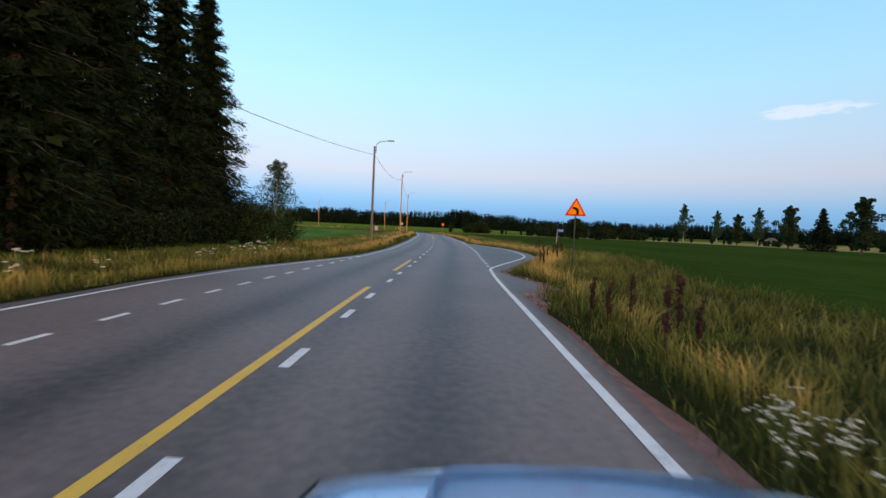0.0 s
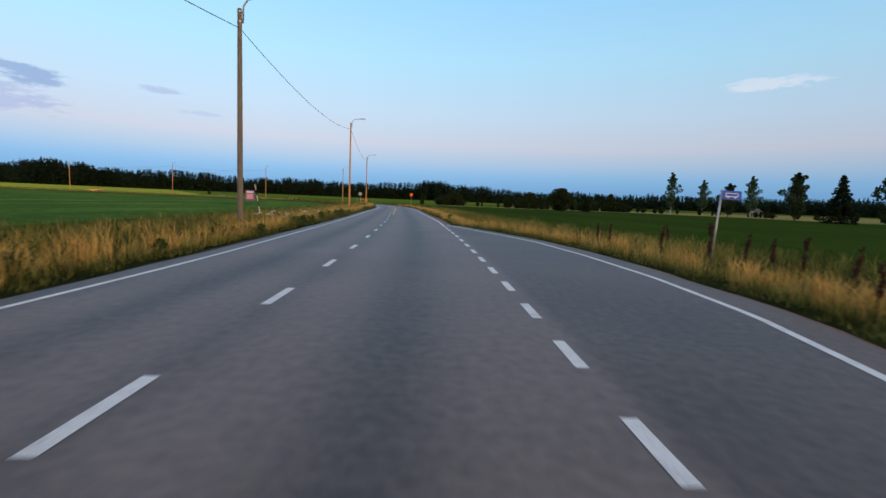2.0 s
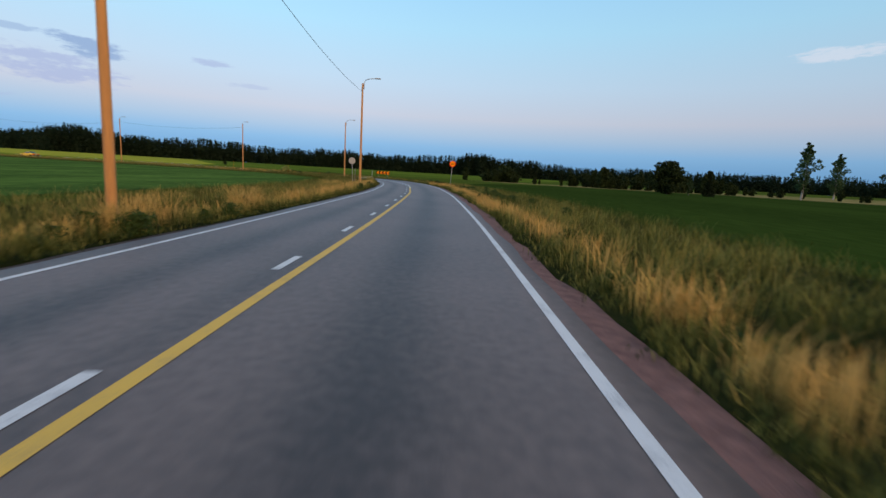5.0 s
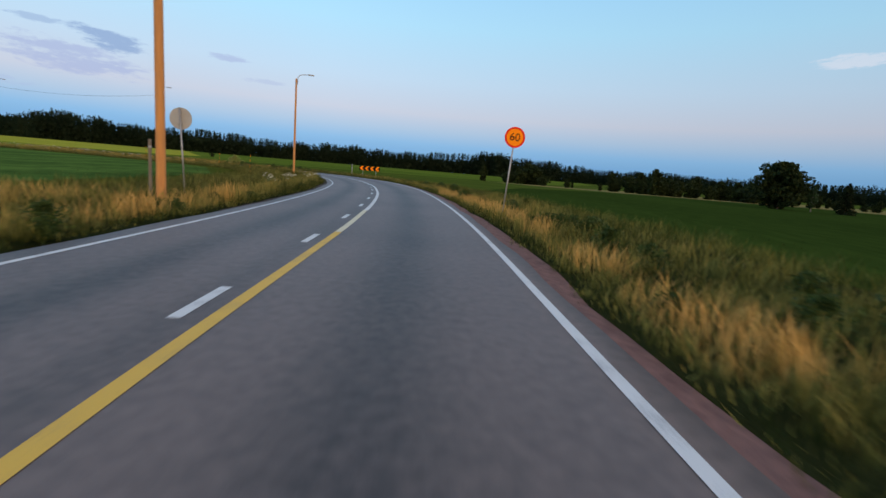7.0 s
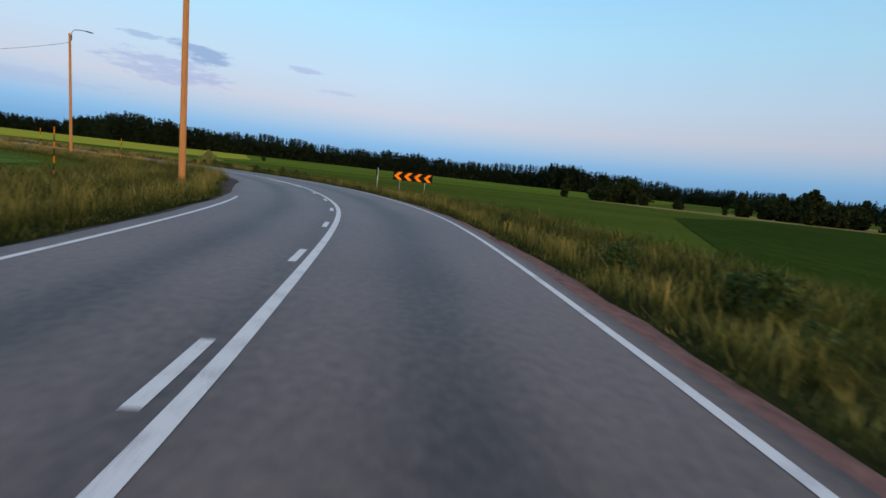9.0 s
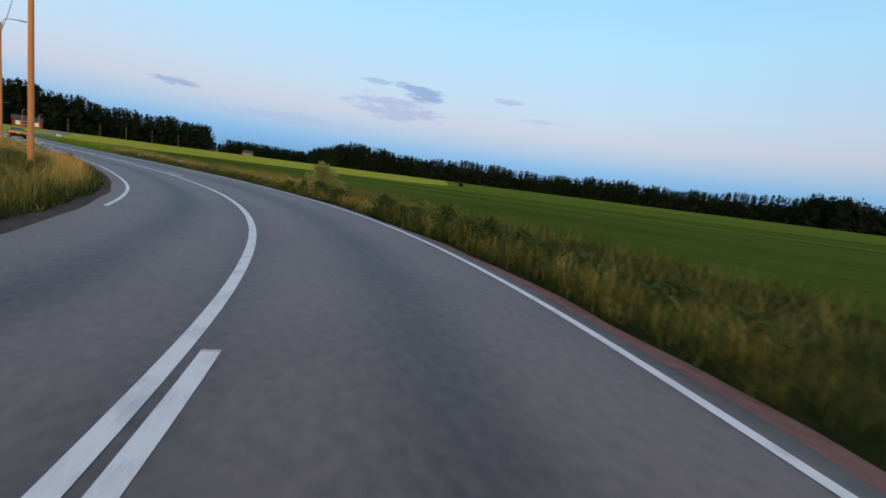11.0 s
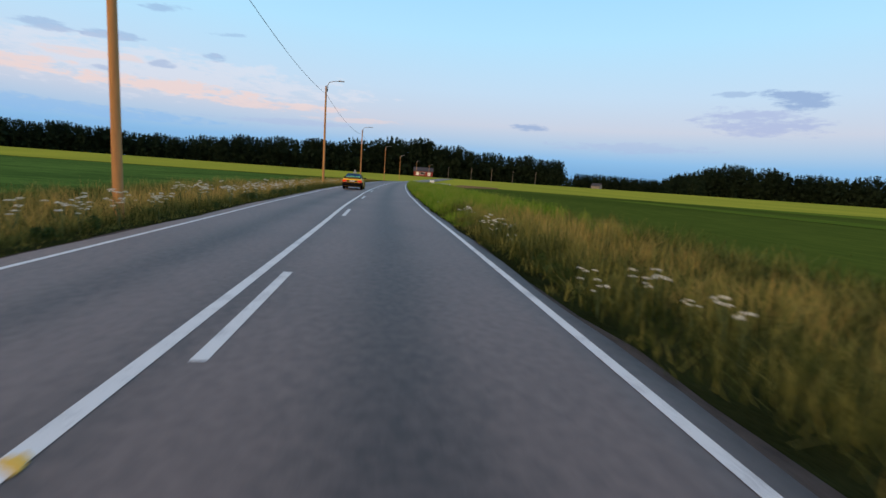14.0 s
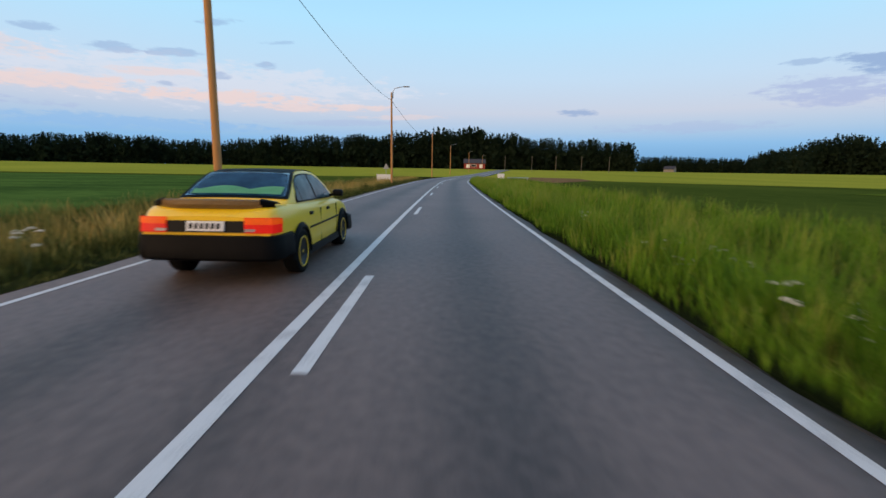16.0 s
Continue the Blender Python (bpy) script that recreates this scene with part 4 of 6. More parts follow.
def build_mid_trees():
    kinds = [broadleaf(31, 12, 3.3, LEAVES, 4200, 0.34, BARK, 0.12, airy=1.0), broadleaf(32, 12, 2.0, BIRCHLEAF, 3600, 0.24, BIRCHBARK, 0.15, name="birch_tree", airy=0.8), spruce(33, 12, 3.9, sprays=5200, base=0.03), broadleaf(34, 9, 4.4, BELTLEAF, 6500, 0.42, BARK, 0.03), broadleaf(35, 9, 5.4, BELTLEAF, 1000, 1.0, BARK, 0.0, name="bush"), broadleaf(36, 12, 3.4, BELTLEAF, 1000, 0.95, BARK, 0.05), broadleaf(37, 10, 3.2, BELTLEAF, 1000, 0.88, BARK, 0.0, airy=0.6)]
    labels = ["leafy tree standing at the field's edge", "slender birch with a light crown at the field's edge", "dark spruce standing at the field's edge", "dense round dark green tree in the field", "dark bush in the belt at the field's far edge", "dark leafy tree in the belt at the field's far edge", "uneven dark tree in the belt at the field's far edge"]
    # kind, x, y, height scale
    rows = [(2, 110, 142, 1.10), (0, 116.4, 166.4, 1.32), (1, 116.5, 249.3, 1.78), (1, 150.4, 281.5, 1.66), (0, 133.9, 230.3, 1.30), (1, 141, 225.5, 1.58), (0, 102.4, 117.6, 1.24), (0, 122, 124, 1.05), (3, 47.4, 194.1, 0.96), (2, 55.5, 189.0, 0.46), (1, 52.5, 193.0, 0.42), (4, -168.4, 355.7, 0.24)]
    belt = [(-4, 300), (20, 292), (44, 284), (62, 282), (90, 285), (112, 278), (134, 262), (150, 238), (160, 205), (166, 170), (170, 135), (172, 100)]
    rb = np.random.default_rng(9)
    for (x0, y0), (x1, y1) in zip(belt, belt[1:]):
        for q in range(14):
            f = (q + rb.uniform(0, 1.0)) / 14
            x, y = x0 + (x1 - x0) * f, y0 + (y1 - y0) * f
            open_here = math.sin(x * 0.071 + y * 0.043) > 0.72
            if not open_here or q % 3 == 0:
                k = int(rb.choice([4, 4, 5, 6, 6]))
                rows.append((k, x + rb.normal(0, 5), y + rb.normal(0, 5), float(rb.uniform(0.42, 0.74)) * (0.5 if open_here else 1.0) * (1.35 if rb.uniform() < 0.1 else 1.0)))
    first = {}
    rng = np.random.default_rng(8)
    for k, x, y, sc in rows:
        if k not in first:
            t = plant(kinds[k], x, y, 0, labels[k], "tree", "field trees")
            t.scale = (sc, sc, sc)
            first[k] = t
        else:
            ob = copy_thing(first[k], pose(x, y, float(land(x, y)), 0, 0, float(rng.uniform(0, 360))))
            ob.scale = (sc, sc, sc)


build_mid_trees()


def build_far_woods():
    """Woods along the horizon: many small conifers and leafy trees, in one mesh a stretch."""
    rng = np.random.default_rng(17)

    def wood(name, rows, per_m, depth, label):
        # rows: x, y, tree height
        a = np.array(rows, float)
        seg = np.hypot(*np.diff(a[:, :2], axis=0).T)
        s = np.r_[0, np.cumsum(seg)]
        n = int(s[-1] * per_m)
        t = rng.uniform(0, s[-1], n)
        px, py, hh = (np.interp(t, s, a[:, k]) for k in range(3))
        gx, gy = np.interp(t, s, np.gradient(a[:, 0], s)), np.interp(t, s, np.gradient(a[:, 1], s))
        ln = np.hypot(gx, gy)
        dd = rng.uniform(0, 1, n) ** 1.4 * depth
        px, py = px + gy / ln * -dd, py - gx / ln * -dd
        tall = 1 + 0.07 * np.sin(t * 0.05) + 0.05 * np.sin(t * 0.21)
        conifer = rng.uniform(0, 1, n) < 0.74 + 0.22 * np.sin(t * 0.031 + 1.0)
        hh = hh * (1 - 0.12 * rng.beta(1.2, 2.0, n)) * np.where(conifer, 1.0, 0.86) * tall
        wide = rng.uniform(0.8, 1.25, n)
        # crowns: narrow spires and round heads of many small sprays; low brushwood closes the foot
        k, kb = 48, 15
        cf, tx, ty, th, tw = (np.repeat(q, k) for q in (conifer, px, py, hh, wide))
        f = np.tile((np.arange(k) + 0.5) / k, n) ** 0.8 + rng.normal(0, 0.012, n * k)
        r = np.where(cf, 0.125 * (1.03 - f) ** 0.85 + 0.006, 0.155 * np.sqrt(np.clip(1 - (1.75 * f - 0.78) ** 2, 0.015, 1))) * th * tw * np.sqrt(rng.uniform(0.1, 1, n * k))
        a2 = rng.uniform(0, 6.28, n * k)
        c = np.stack([tx + r * np.cos(a2), ty + r * np.sin(a2), land(tx, ty) + th * (0.05 + 0.94 * f)], 1)
        size = np.where(cf, 0.080 - 0.044 * f, 0.076) * th
        bx, by, bh = (np.repeat(q, kb) for q in (px, py, hh))
        low = np.stack([bx + rng.normal(0, 2.2, n * kb), by + rng.normal(0, 2.2, n * kb), land(bx, by) + bh * rng.uniform(0.0, 0.60, n * kb)], 1)
        c, size = np.concatenate([c, low]), np.concatenate([size, bh * 0.105])[:, None]
        ob = new(name, quads_mesh(name, leaf_quads(rng, c, 0.08, size, 0.8), FARWOOD))
        tagged(ob, label, "woods", kind="stuff")

    wood("far_woods", [(-330, -260, 24), (-450, -68, 20), (-486, 42, 20), (-485, 120, 23), (-480, 185, 29), (-473, 250, 31), (-455, 312, 25), (-442, 363, 20)], 3.7, 30, "dark spruce and pine wood on the horizon")
    wood("far_woods", [(-640, 470, 18), (-520, 520, 17), (-440, 480, 22), (-392, 464, 25), (-345, 520, 23), (-268, 565, 21), (-211, 592, 21), (-132, 622, 21), (-40, 635, 22), (-7, 610, 30), (20, 628, 23), (104, 638, 18), (220, 600, 17), (320, 550, 17), (430, 470, 18), (520, 380, 19), (600, 240, 19), (640, 60, 20)], 2.6, 30, "dark mixed wood on the horizon")
    wood("far_woods", [(-1000, 300, 18), (-753, 565, 18), (-560, 700, 24), (-300, 800, 24), (0, 860, 24), (400, 760, 26), (760, 500, 26), (860, 200, 26)], 0.7, 30, "distant dark wooded ridge")


build_far_woods()


# ---------------------------------------------------------------- street poles and their cables
Pole = namedtuple("Pole", "x y h lean grey")
POLES = [Pole(-12.0, -6.0, 8.4, 0, 1), Pole(-6.36, 35.3, 8.5, 0, 1), Pole(-9.9, 75.5, 10.6, 0, 0), Pole(-13.8, 112.0, 9.7, 0, 0), Pole(-26.4, 148.1, 9.5, 0, 0), Pole(-55.1, 166.2, 9.95, 0, 0),
         Pole(-87.6, 170.55, 10.1, 0, 0), Pole(-124.5, 174.2, 9.7, 0, 0), Pole(-158.2, 179.4, 8.8, 0, 0), Pole(-218.0, 189.1, 9.6, 0, 0), Pole(-268.0, 200.0, 9.5, 0, 0), Pole(-318.0, 215.0, 9.5, 0, 0), Pole(-362.0, 230.0, 9.5, 0, 0)]
POLES = [p._replace(h=p.h * 1.015) for p in POLES]


def street_pole(p, road_dir):
    """A wooden pole with a curved steel arm and a flat lamp head over the road."""
    pole = empty("street_lamp_pole", pose(p.x, p.y, 0))
    bm = bmesh.new()
    z0 = float(land(p.x, p.y))
    tube(bm, [(0, 0, z0 - 0.4), (0, 0, p.h * 0.5), (0, 0, p.h)], [0.118, 0.103, 0.085], 14)
    part("post", bm, WOODGREY if p.grey else WOOD, pole, smooth=False)
    d = Vector(road_dir).normalized()
    bm = bmesh.new()
    q = [Vector((0, 0, p.h - 0.55)) + d * 0.13, Vector((0, 0, p.h + 0.1)) + d * 0.15, Vector((0, 0, p.h + 0.36)) + d * 0.32, Vector((0, 0, p.h + 0.47)) + d * 0.65, Vector((0, 0, p.h + 0.55)) + d * 1.25]
    tube(bm, [tuple(v) for v in q], 0.035, 8)
    part("arm", bm, STEEL, pole, "galvanised curved arm", smooth=True)
    bm = bmesh.new()
    side = Vector((-d.y, d.x, 0))
    m = Matrix((( d.x, side.x, 0, 0), (d.y, side.y, 0, 0), (0, 0, 1, 0), (0, 0, 0, 1)))
    m.translation = q[-1]
    box(bm, -0.06, 0.52, -0.1, 0.1, -0.05, 0.05, 0.03, m=m)
    part("lamp_head", bm, LAMPGREY, pole, "flat grey lamp head, unlit")
    for zz in (p.h - 0.5, p.h - 0.12):
        bm = bmesh.new()
        tube(bm, [(0, 0, zz - 0.03), (0, 0, zz + 0.03)], 0.10, 12)
        part("clamp", bm, STEEL, pole)
    return tagged(pole, "grey weathered wooden lamp pole with a steel arm" if p.grey else "brown wooden lamp pole with a steel arm", "lamp pole", "lamp poles along the road")


def build_poles():
    for p in POLES:
        s, off = along(p.x, p.y)
        d = spot(np.array([s]), np.array([0.0]))[0] - np.array((p.x, p.y))
        street_pole(p, (d[0], d[1], 0))
    for k, (a, b) in enumerate(zip(POLES, POLES[1:])):
        if k in (3, 4):  # no cable round the bend
            continue
        bm = bmesh.new()
        u = Vector((a.x, a.y, a.h - 0.75))
        v = Vector((b.x, b.y, b.h - 0.75))
        sag = 0.022 * (v - u).length
        pts = [tuple(u.lerp(v, k / 20) - Vector((0, 0, sag * 4 * (k / 20) * (1 - k / 20)))) for k in range(21)]
        tube(bm, pts, 0.015, 5)
        tagged(part("overhead_cable", bm, CABLE), "thin sagging black cable between lamp poles", "cable", "overhead cables")


build_poles()


# ---------------------------------------------------------------- signs
SIGN_RED = material("sign_red", (0.74, 0.030, 0.008), (0.64, 0.028, 0.008), 4.0, 60.0, 0.45, 0.0, spec=0.1)
SIGN_AMBER = material("sign_amber", (1.0, 0.29, 0.0), (0.95, 0.27, 0.0), 4.0, 60.0, 0.45, 0.0, spec=0.1)
SIGN_BLACK = material("sign_black", (0.006, 0.006, 0.006), None, 4.0, 60.0, 0.6, 0.0, spec=0.1)
SIGN_BLUE = material("sign_blue", (0.012, 0.11, 0.62), None, 4.0, 60.0, 0.4, 0.0)
SIGN_WHITE = material("sign_white", (0.80, 0.80, 0.80), (0.70, 0.70, 0.70), 4.0, 60.0, 0.5, 0.0)
SIGN_BACK = material("sign_back_grey", (0.42, 0.43, 0.42), (0.33, 0.34, 0.33), 2.0, 40.0, 0.55, 0.1, metal=0.3)
PURPLE = material("poster_purple", (0.22, 0.10, 0.36), None, 4.0, 60.0, 0.6, 0.0)
PINKISH = material("poster_pink", (0.75, 0.38, 0.40), None, 4.0, 60.0, 0.6, 0.0)
PAINTED_WHITE = material("painted_white_panel", (0.88, 0.88, 0.86), (0.76, 0.76, 0.74), 1.5, 30.0, 0.6, 0.1)


def rounded(points, r, k=5):
    """An outline with its corners rounded."""
    out = []
    n = len(points)
    for i in range(n):
        p, a, b = Vector(points[i]), Vector(points[i - 1]), Vector(points[(i + 1) % n])
        u, v = (a - p).normalized() * r, (b - p).normalized() * r
        for j in range(k + 1):
            t = j / k
            out.append(tuple((p + u) * (1 - t) ** 2 + p * 2 * t * (1 - t) + (p + v) * t**2))
    return out


def sign_post(parent, z0, z1, r=0.026, x=0.0, y=0.045, mat=STEEL, label="galvanised steel post"):
    bm = bmesh.new()
    tube(bm, [(x, y, z0), (x, y, z1)], r, 10)
    return part("post", bm, mat, parent, label, smooth=True)


def triangle_sign():
    s = empty("warning_sign", pose(6.25, 9.67, 0, 0, 0.2, -4))
    sign_post(s, -0.3, 2.55, 0.022, mat=DARKPOST, label="dark grey steel post")
    a = 0.37
    tri = lambda q: [(-a * q, 2.32 - a * 0.66 * q), (a * q, 2.32 - a * 0.66 * q), (0, 2.32 + a * 1.06 * q)]
    bm = bmesh.new()
    plate(bm, rounded(tri(1.0), 0.05), -0.002, 0.012)
    part("panel", bm, SIGN_RED, s, "red rim of the sign")
    bm = bmesh.new()
    plate(bm, rounded(tri(0.74), 0.03), -0.006, -0.002)
    part("face", bm, SIGN_AMBER, s, "amber face")
    # bend to the left, drawn as a thick bar with an arrowhead
    bm = bmesh.new()
    out = [(0.025, 2.13), (0.105, 2.13), (0.108, 2.23), (0.095, 2.29), (0.065, 2.335), (0.02, 2.365), (-0.05, 2.385), (-0.125, 2.375), (-0.105, 2.325), (-0.06, 2.30), (-0.01, 2.285), (0.02, 2.25)]
    plate(bm, out, -0.010, -0.006)
    part("arrow", bm, SIGN_BLACK, s, "thick black arrow curving left")
    tagged(s, "amber warning triangle with red rim and a thick curved black arrow", "road sign")


def disc(r, k=40):
    return [(r * math.cos(2 * math.pi * i / k), r * math.sin(2 * math.pi * i / k)) for i in range(k)]


def speed_sign():
    s = empty("speed_limit_sign", pose(-4.95, 116.68, 0, 0, 3.5, 9))
    sign_post(s, -0.3, 2.95)
    c = 2.67
    bm = bmesh.new()
    plate(bm, [(x, z + c) for x, z in disc(0.34)], -0.002, 0.012)
    part("panel", bm, SIGN_RED, s, "red rim of the sign")
    bm = bmesh.new()
    plate(bm, [(x, z + c) for x, z in disc(0.275)], -0.006, -0.002)
    part("face", bm, SIGN_AMBER, s, "amber face")
    cu = bpy.data.curves.new("digits", "FONT")
    cu.body, cu.size, cu.align_x, cu.align_y, cu.extrude = "60", 0.36, "CENTER", "CENTER", 0.002
    tmp = new("digits_source", cu)
    bpy.context.view_layer.update()
    me = bpy.data.meshes.new_from_object(tmp.evaluated_get(bpy.context.evaluated_depsgraph_get()))
    bpy.data.objects.remove(tmp)
    me.materials.append(SIGN_BLACK)
    ob = new("digits", me)
    ob.matrix_basis = pose(0, -0.010, c, 90, 0, 0)
    ob.parent = s
    ob["label"] = "black digits 60"
    tagged(s, "round amber speed limit sign reading 60", "road sign")


def sign_back():
    s = empty("speed_limit_sign", pose(-15.5, 115.35, 0, 0, -3.0, 12))
    sign_post(s, -0.35, 2.72, y=-0.045)
    bm = bmesh.new()
    plate(bm, [(x, z + 2.37) for x, z in disc(0.35)], -0.006, 0.008)
    part("panel", bm, SIGN_BACK, s, "bare grey back of a round sign")
    bm = bmesh.new()
    for z in (2.22, 2.52):
        box(bm, -0.06, 0.06, -0.09, -0.004, z - 0.02, z + 0.02)
        part("clamp", bm, STEEL, s)
        bm = bmesh.new()
    bm.free()
    tagged(s, "grey back of a round road sign on a steel post", "road sign")


def bus_sign():
    s = empty("bus_stop_sign", pose(8.84, 27.35, 0, 0, 3.0, -14))
    sign_post(s, -0.3, 1.84, 0.022)
    bm = bmesh.new()
    plate(bm, rounded([(0.01, 1.61), (0.43, 1.61), (0.43, 1.83), (0.01, 1.83)], 0.03), 0.0, 0.012)
    part("panel", bm, SIGN_BLUE, s, "blue panel")
    bm = bmesh.new()
    out = rounded([(0.08, 1.675), (0.36, 1.675), (0.36, 1.775), (0.08, 1.775)], 0.02)
    plate(bm, out, -0.005, 0.0)
    part("bus_symbol", bm, SIGN_WHITE, s, "white bus outline")
    for x in (0.14, 0.30):
        bm = bmesh.new()
        plate(bm, [(x + px, 1.668 + pz) for px, pz in disc(0.024, 14)], -0.007, 0.0)
        part("wheel_symbol", bm, SIGN_WHITE, s)
    bm = bmesh.new()
    plate(bm, [(0.10, 1.70), (0.34, 1.70), (0.34, 1.758), (0.10, 1.758)], -0.008, -0.005)
    part("window_symbol", bm, SIGN_BLUE, s)
    tagged(s, "blue bus stop sign with a white bus on a thin post", "road sign")


def chevron_board(m, n, w, h, z, label):
    """A black board of amber chevrons that point left, on two posts."""
    s = empty("bend_marker_board", m)
    for x in (-w * 0.32, w * 0.32):
        sign_post(s, -0.35, z + h * 0.8, x=x, y=0.05)
    bm = bmesh.new()
    plate(bm, rounded([(-w / 2, z), (w / 2, z), (w / 2, z + h), (-w / 2, z + h)], 0.04), 0.0, 0.015)
    part("panel", bm, SIGN_BLACK, s, "black panel")
    for k in range(n):
        bm = bmesh.new()
        x0 = -w / 2 + w * (k + 0.10) / n
        d, t = w / n * 0.42, w / n * 0.40
        out = [(x0, z + h / 2), (x0 + d, z + h * 0.94), (x0 + d + t, z + h * 0.94), (x0 + t, z + h / 2), (x0 + d + t, z + h * 0.06), (x0 + d, z + h * 0.06)]
        plate(bm, out, -0.006, 0.0)
        part("chevron", bm, SIGN_AMBER, s, "amber chevron")
    return tagged(s, label, "road sign")


def build_signs():
    triangle_sign()
    speed_sign()
    sign_back()
    bus_sign()
    chevron_board(pose(-23.55, 167.3, 0, 0, 0, 27), 4, 3.0, 0.66, 0.86, "black board of four amber chevrons on the bend")
    small = empty("bend_marker_board", pose(-25.4, 164.75, 0, 0, 2.5, -83))
    sign_post(small, -0.35, 1.60, 0.045)
    bm = bmesh.new()
    plate(bm, rounded([(-0.28, 1.02), (0.28, 1.02), (0.28, 1.52), (-0.28, 1.52)], 0.03), -0.004, 0.012)
    part("panel", bm, SIGN_BLACK, small, "dark panel")
    for k in range(3):
        bm = bmesh.new()
        x = -0.27 + k * 0.19
        plate(bm, [(x, 1.04), (x + 0.08, 1.04), (x + 0.15, 1.27), (x + 0.08, 1.50), (x, 1.50), (x + 0.07, 1.27)], -0.010, -0.004)
        part("stripe", bm, SIGN_AMBER, small)
    tagged(small, "small dark marker board with amber stripes on a post", "road sign")
    # poster fixed on the first grey pole
    p = empty("poster", pose(-6.05, 35.1, 0, 0, 0, 6))
    bm = bmesh.new()
    plate(bm, [(0.0, 1.0), (0.36, 1.0), (0.36, 1.42), (0.0, 1.42)], -0.02, 0.0)
    part("board", bm, PURPLE, p)
    bm = bmesh.new()
    plate(bm, [(0.05, 1.06), (0.31, 1.06), (0.31, 1.27), (0.05, 1.27)], -0.024, -0.02)
    part("picture", bm, PINKISH, p)
    bm = bmesh.new()
    plate(bm, [(0.05, 1.31), (0.31, 1.31), (0.31, 1.38), (0.05, 1.38)], -0.024, -0.02)
    part("writing_bar", bm, SIGN_WHITE, p)
    tagged(p, "purple and pink poster board fixed to a pole", "poster")


def snow_stick(x, y, h, lean, mat_a, mat_b):
    s = empty("snow_stick", pose(x, y, float(land(x, y)), 0, lean, 0))
    k = 7
    for i in range(k):
        bm = bmesh.new()
        tube(bm, [(0, 0, h * i / k - (0.2 if i == 0 else 0)), (0, 0, h * (i + 1) / k)], 0.015, 6)
        part("band", bm, mat_a if i % 2 else mat_b, s)
    return tagged(s, "thin striped marker stick at the roadside", "marker stick", "marker sticks")


build_signs()
snow_stick(-6.96, 39.14, 1.95, -10, SIGN_BLACK, SIGN_WHITE)
snow_stick(-56.3, 164.6, 2.0, -2, SIGN_BLACK, SIGN_AMBER)
snow_stick(-30.4, 146.5, 1.8, 2, SIGN_BLACK, SIGN_AMBER)
snow_stick(-41.5, 159.0, 1.8, 1, SIGN_BLACK, SIGN_AMBER)


def marker_post():
    z = float(land(-14.46, 112.46))
    p = empty("wooden_post", pose(-14.46, 112.46, z))
    bm = bmesh.new()
    tube(bm, [(0, 0, -0.3), (0, 0, 1.68), (0, 0, 1.73)], [0.042, 0.040, 0.030], 10)
    part("post", bm, WOODGREY, p)
    bm = bmesh.new()
    tube(bm, [(0, 0, 1.50), (0, 0, 1.56)], 0.044, 10)
    part("band", bm, STEEL, p, "steel band")
    tagged(p, "short grey wooden post beside a lamp pole", "post")


marker_post()


def utility_poles():
    """A line of bare wooden poles far off before the wood."""
    first = None
    for x, y in ((-356.7, 241.3), (-352.8, 254.9), (-348.9, 266.7), (-344.0, 278.6), (-338.4, 291.0)):
        m = pose(x, y, float(land(x, y)))
        if first:
            copy_thing(first, m)
            continue
        first = empty("utility_pole", m)
        bm = bmesh.new()
        tube(bm, [(0, 0, -0.4), (0, 0, 4.0), (0, 0, 8.2)], [0.13, 0.12, 0.10], 8)
        part("post", bm, WOODGREY, first)
        bm = bmesh.new()
        box(bm, -0.05, 0.05, -0.6, 0.6, 7.6, 7.7, 0.01)
        part("crossarm", bm, WOODGREY, first)
        tagged(first, "bare grey utility pole standing before the wood", "utility pole", "far utility poles")


utility_poles()


# ---------------------------------------------------------------- house, shed, roadside board
RED_WOOD = material("red_boarding", (0.30, 0.045, 0.03), (0.22, 0.035, 0.025), 0.6, 9.0, 0.85, 0.3)
ROOF_DARK = material("dark_roof", (0.05, 0.045, 0.05), None, 0.6, 9.0, 0.8, 0.3)
DARKGLASS = material("dark_glass", (0.02, 0.025, 0.03), None, 1.0, 5.0, 0.1, 0.0)

HOUSE_GREY = material("weathered_house_paint", (0.34, 0.30, 0.27), (0.24, 0.21, 0.19), 1.0, 20.0, 0.9, 0.0)


